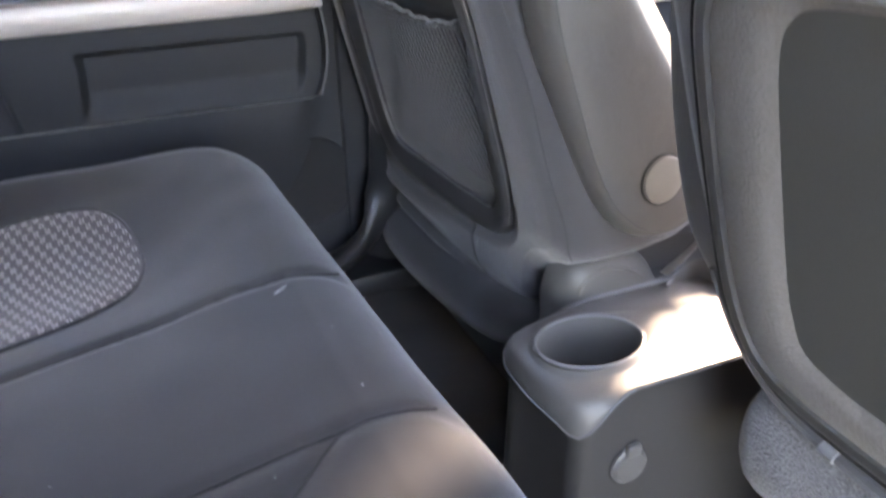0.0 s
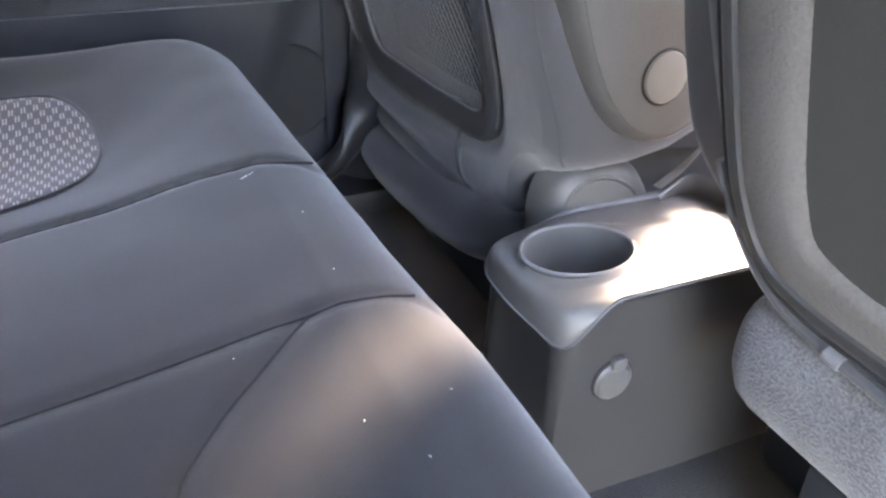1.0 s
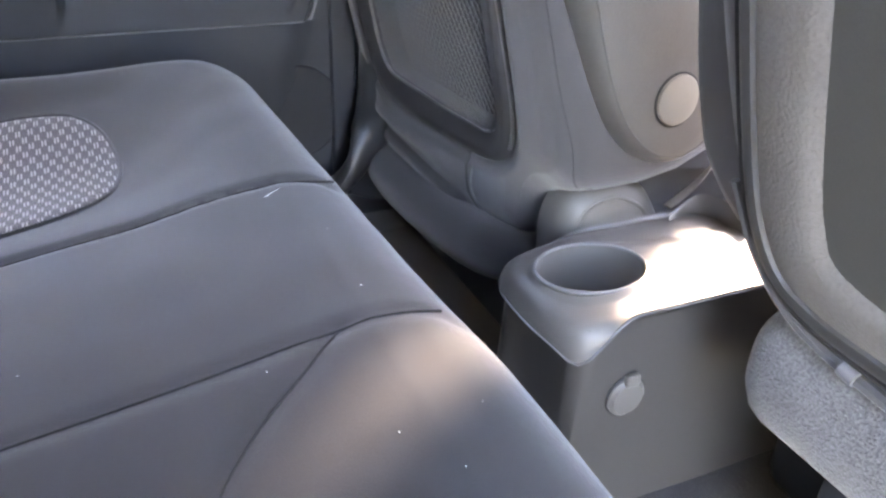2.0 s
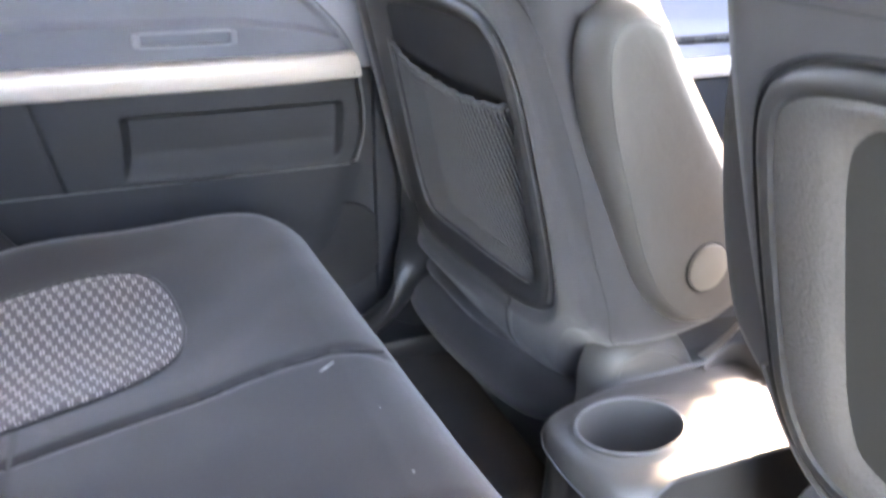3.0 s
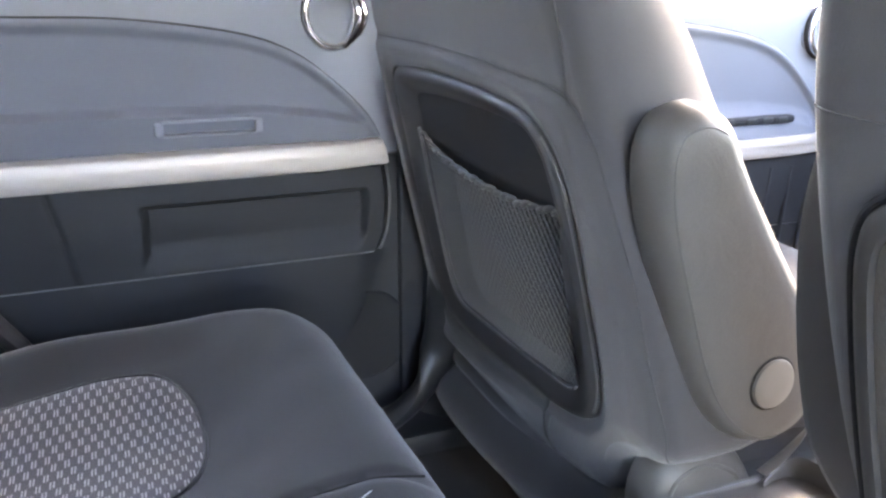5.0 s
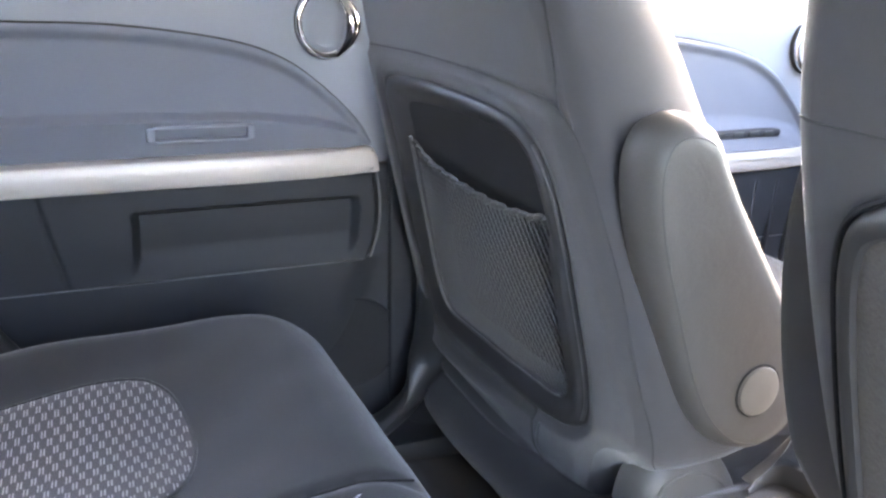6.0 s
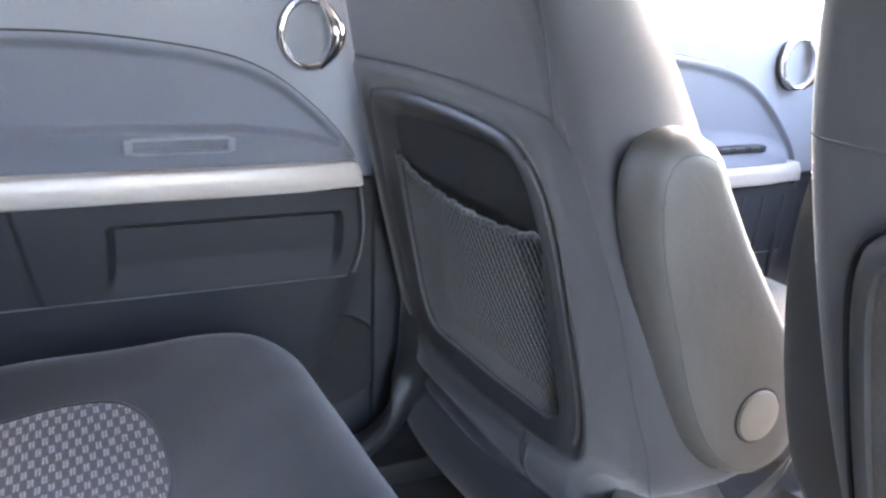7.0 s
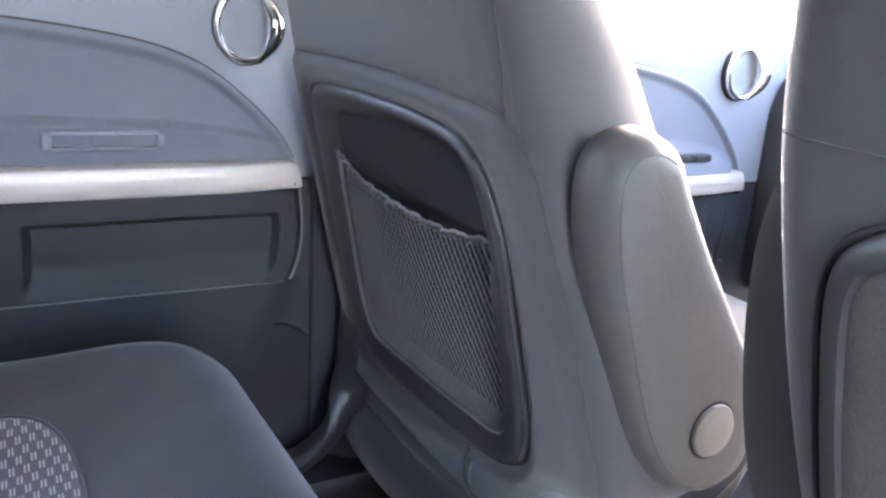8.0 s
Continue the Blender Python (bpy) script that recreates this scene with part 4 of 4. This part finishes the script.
# body, widening towards the floor
body = lambda k: curve([(0.012 - k, 0.0), (0.008 - k, 0.035), (0.03 - k, 0.056), (0.12, 0.058), (0.4, 0.06), (0.75, 0.06), (0.80, 0.04), (0.80, -0.06), (0.75, -0.088 - k), (0.4, -0.089 - k), (0.10, -0.089 - k), (0.04, -0.0888 - k), (0.018 - k, -0.087 - k), (0.0125 - k, -0.080 - k), (0.012 - k, -0.06)], 160)
# the body's darker colour stands in for the shade below the top
part("body", loft([(body(0.010), 0.38), (body(0.005), 0.47), (body(0.0), 0.60), (inset(body(0.0), 0.003), 0.636)], lambda u, v, h: (u, v, h), (True, False)), CONSOLE_SHADED, con, "grey grained plastic body, its shaded sides put into a darker colour")
# top with the well; the rear edge is drawn down in a point at the corner
to = curve([(-0.006, 0.0), (-0.001, 0.035), (0.024, 0.056), (0.12, 0.062), (0.4, 0.064), (0.74, 0.064), (0.79, 0.045), (0.79, -0.06), (0.74, -0.092), (0.4, -0.093), (0.14, -0.093), (0.06, -0.093), (0.026, -0.0925), (0.010, -0.088), (0.003, -0.074), (-0.004, -0.04)], 200)
ang = np.arctan2(to[:, 1] + 0.015, to[:, 0] - 0.066)
match = np.stack([0.066 + 0.056 * np.cos(ang), -0.015 + 0.044 * np.sin(ang)], 1)


def hem_height(u, v):
    """Lower edge of the console top: drawn down in a point at the rear corner towards the doorway, rising along the side."""
    side = smooth(-0.02, -0.085, v)
    low = 0.612 + 0.004 * smooth(-0.08, 0.03, v) + 0.02 * smooth(0.03, 0.09, v)
    low += (0.035 * smooth(0.010, 0.066, u)) * side + 0.02 * smooth(0.02, 0.12, u) * (1 - side)
    return low - 0.006 * math.exp(-((u - 0.01) / 0.02) ** 2 - ((v + 0.088) / 0.02) ** 2)


def top_where(u, v, h):
    """Places on the console top: flat, falling a little to the rear, with a hem that droops at the corner."""
    z = 0.648 + h - 0.005 * smooth(0.10, 0.0, u)
    if h < -0.02:
        z = hem_height(u, v)
    elif h < -0.0001:
        t = -h / 0.016
        z = z + (hem_height(u, v) + 0.004 - z) * t * 0.9
    return (u, v, z)


ring = lambda s: match + (to - match) * s
loops = [(ring(1.0), -0.034), (ring(1.0), -0.0165), (ring(0.985), -0.0125), (ring(0.955), -0.0092), (ring(0.91), -0.0064), (ring(0.85), -0.0040), (ring(0.77), -0.0022), (ring(0.66), -0.0012), (ring(0.5), -0.0003), (ring(0.28), 0.0), (ring(0.20), 0.0012), (ring(0.12), 0.0040), (ring(0.06), 0.0055), (ring(0.0), 0.003)]
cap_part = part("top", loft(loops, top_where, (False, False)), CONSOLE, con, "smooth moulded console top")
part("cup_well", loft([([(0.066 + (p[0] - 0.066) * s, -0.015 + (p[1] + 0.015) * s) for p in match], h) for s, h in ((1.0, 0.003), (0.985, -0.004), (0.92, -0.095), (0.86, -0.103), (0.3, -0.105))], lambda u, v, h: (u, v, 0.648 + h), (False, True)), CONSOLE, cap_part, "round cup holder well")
part("cup_rim", tube([(p[0], p[1], 0.652) for p in match], 0.0018, closed=True, sides=6), PIPING, cap_part)
# highlight along the hem, put in as a paler cord
part("top_seam", tube([(u, v, top_where(u, v, -0.034)[2] - 0.001) for u, v in inset(to, -0.0003)], 0.0013, closed=True, sides=6), BEAD, con)
sock = lambda r: [(0.068 + r * a * 1.1, 0.556 + r * b * 1.15) for a, b in circ]
cap = part("socket_cap", loft([(sock(0.018), 0.0), (sock(0.018), 0.003), (sock(0.0155), 0.0045), (sock(0.0145), 0.0065), (sock(0.009), 0.0072)], lambda u, v, h: (u, -0.0905 - h, v), (False, True)), CONSOLE, con, "round grey socket cover")
part("cap_groove", tube([(u, -0.0912, v) for u, v in sock(0.0188)], 0.0011, closed=True, sides=6), STITCH, cap)
part("cap_tab", slab(round_rect(0.062, 0.077, 0.570, 0.583, 0.003, 3, 3), 0.002, 0.008, 0.002, lambda u, v, h: (u, -0.0905 - h, v)), CONSOLE, cap)

tray = curve([(0.206, 0.047), (0.222, 0.052), (0.240, 0.053), (0.250, 0.047), (0.255, 0.030), (0.257, 0.006), (0.256, -0.012)], 50, closed=False)
tb = bmesh.new()
rows = []
for i, (u, v) in enumerate(tray):
    t = tray[min(i + 1, 49)] - tray[max(i - 1, 0)]
    out = np.array((t[1], -t[0])) / np.linalg.norm(t)
    hgt = 0.002 + 0.019 * smooth(0, 24, i)
    o2 = -out * 0.004
    rows.append([tb.verts.new((u + a * o2[0], v + a * o2[1], z)) for a, z in ((0, 0.646), (0.2, 0.649 + hgt * 0.9), (0.6, 0.650 + hgt), (1.0, 0.649 + hgt * 0.9), (2.2, 0.646))])
for a, b in zip(rows, rows[1:]):
    for k in range(4):
        tb.faces.new((a[k], a[k + 1], b[k + 1], b[k]))
part("tray_rim", tb, CONSOLE, con, "raised curved rim of the console tray")

# ---- belt strap beside the console ----
belt = tagged(empty("seat_belt_strap", (0.25, 0.02, 0.62)), "pale webbing belt strap with a grey plastic clip", "seat belt")
strap = curve([(0.272, 0.040, 0.748), (0.256, 0.043, 0.722), (0.243, 0.045, 0.700), (0.224, 0.047, 0.680), (0.200, 0.048, 0.664)], 20, closed=False)
part("strap", tube(strap, 0.010, flat=0.2), BELT, belt)
part("stalk_clip", tube([strap[1] + np.array((0.004, -0.002, 0.006)), strap[4]], 0.007, sides=10), PIPING, belt)

# ---- lint and crumbs lying about ----
random.seed(4)
specks = bmesh.new()
for k in range(16):
    x, y = random.uniform(-0.42, -0.17), random.uniform(-0.32, 0.05)
    z = bench_top(x, y) + 0.0006
    if k > 9:
        x, y = random.uniform(0.0, 0.1), random.uniform(0.15, 0.55)
        z = 0.3775 + 0.004 * noise.noise((x * 9, y * 9, 0)) + 0.045 * smooth(0.24, 0.10, abs(y))
    r = random.uniform(0.0003, 0.0006)
    m = Matrix.Translation((x, y, z)) @ Euler((random.random(), random.random(), random.random() * 6)).to_matrix().to_4x4() @ Matrix.Diagonal((1.8, 1, 0.5, 1))
    bmesh.ops.create_icosphere(specks, subdivisions=1, radius=r, matrix=m)
tagged(part("lint", specks, PAPER), "pale specks of lint on the cloth and carpet", "lint", kind="stuff")
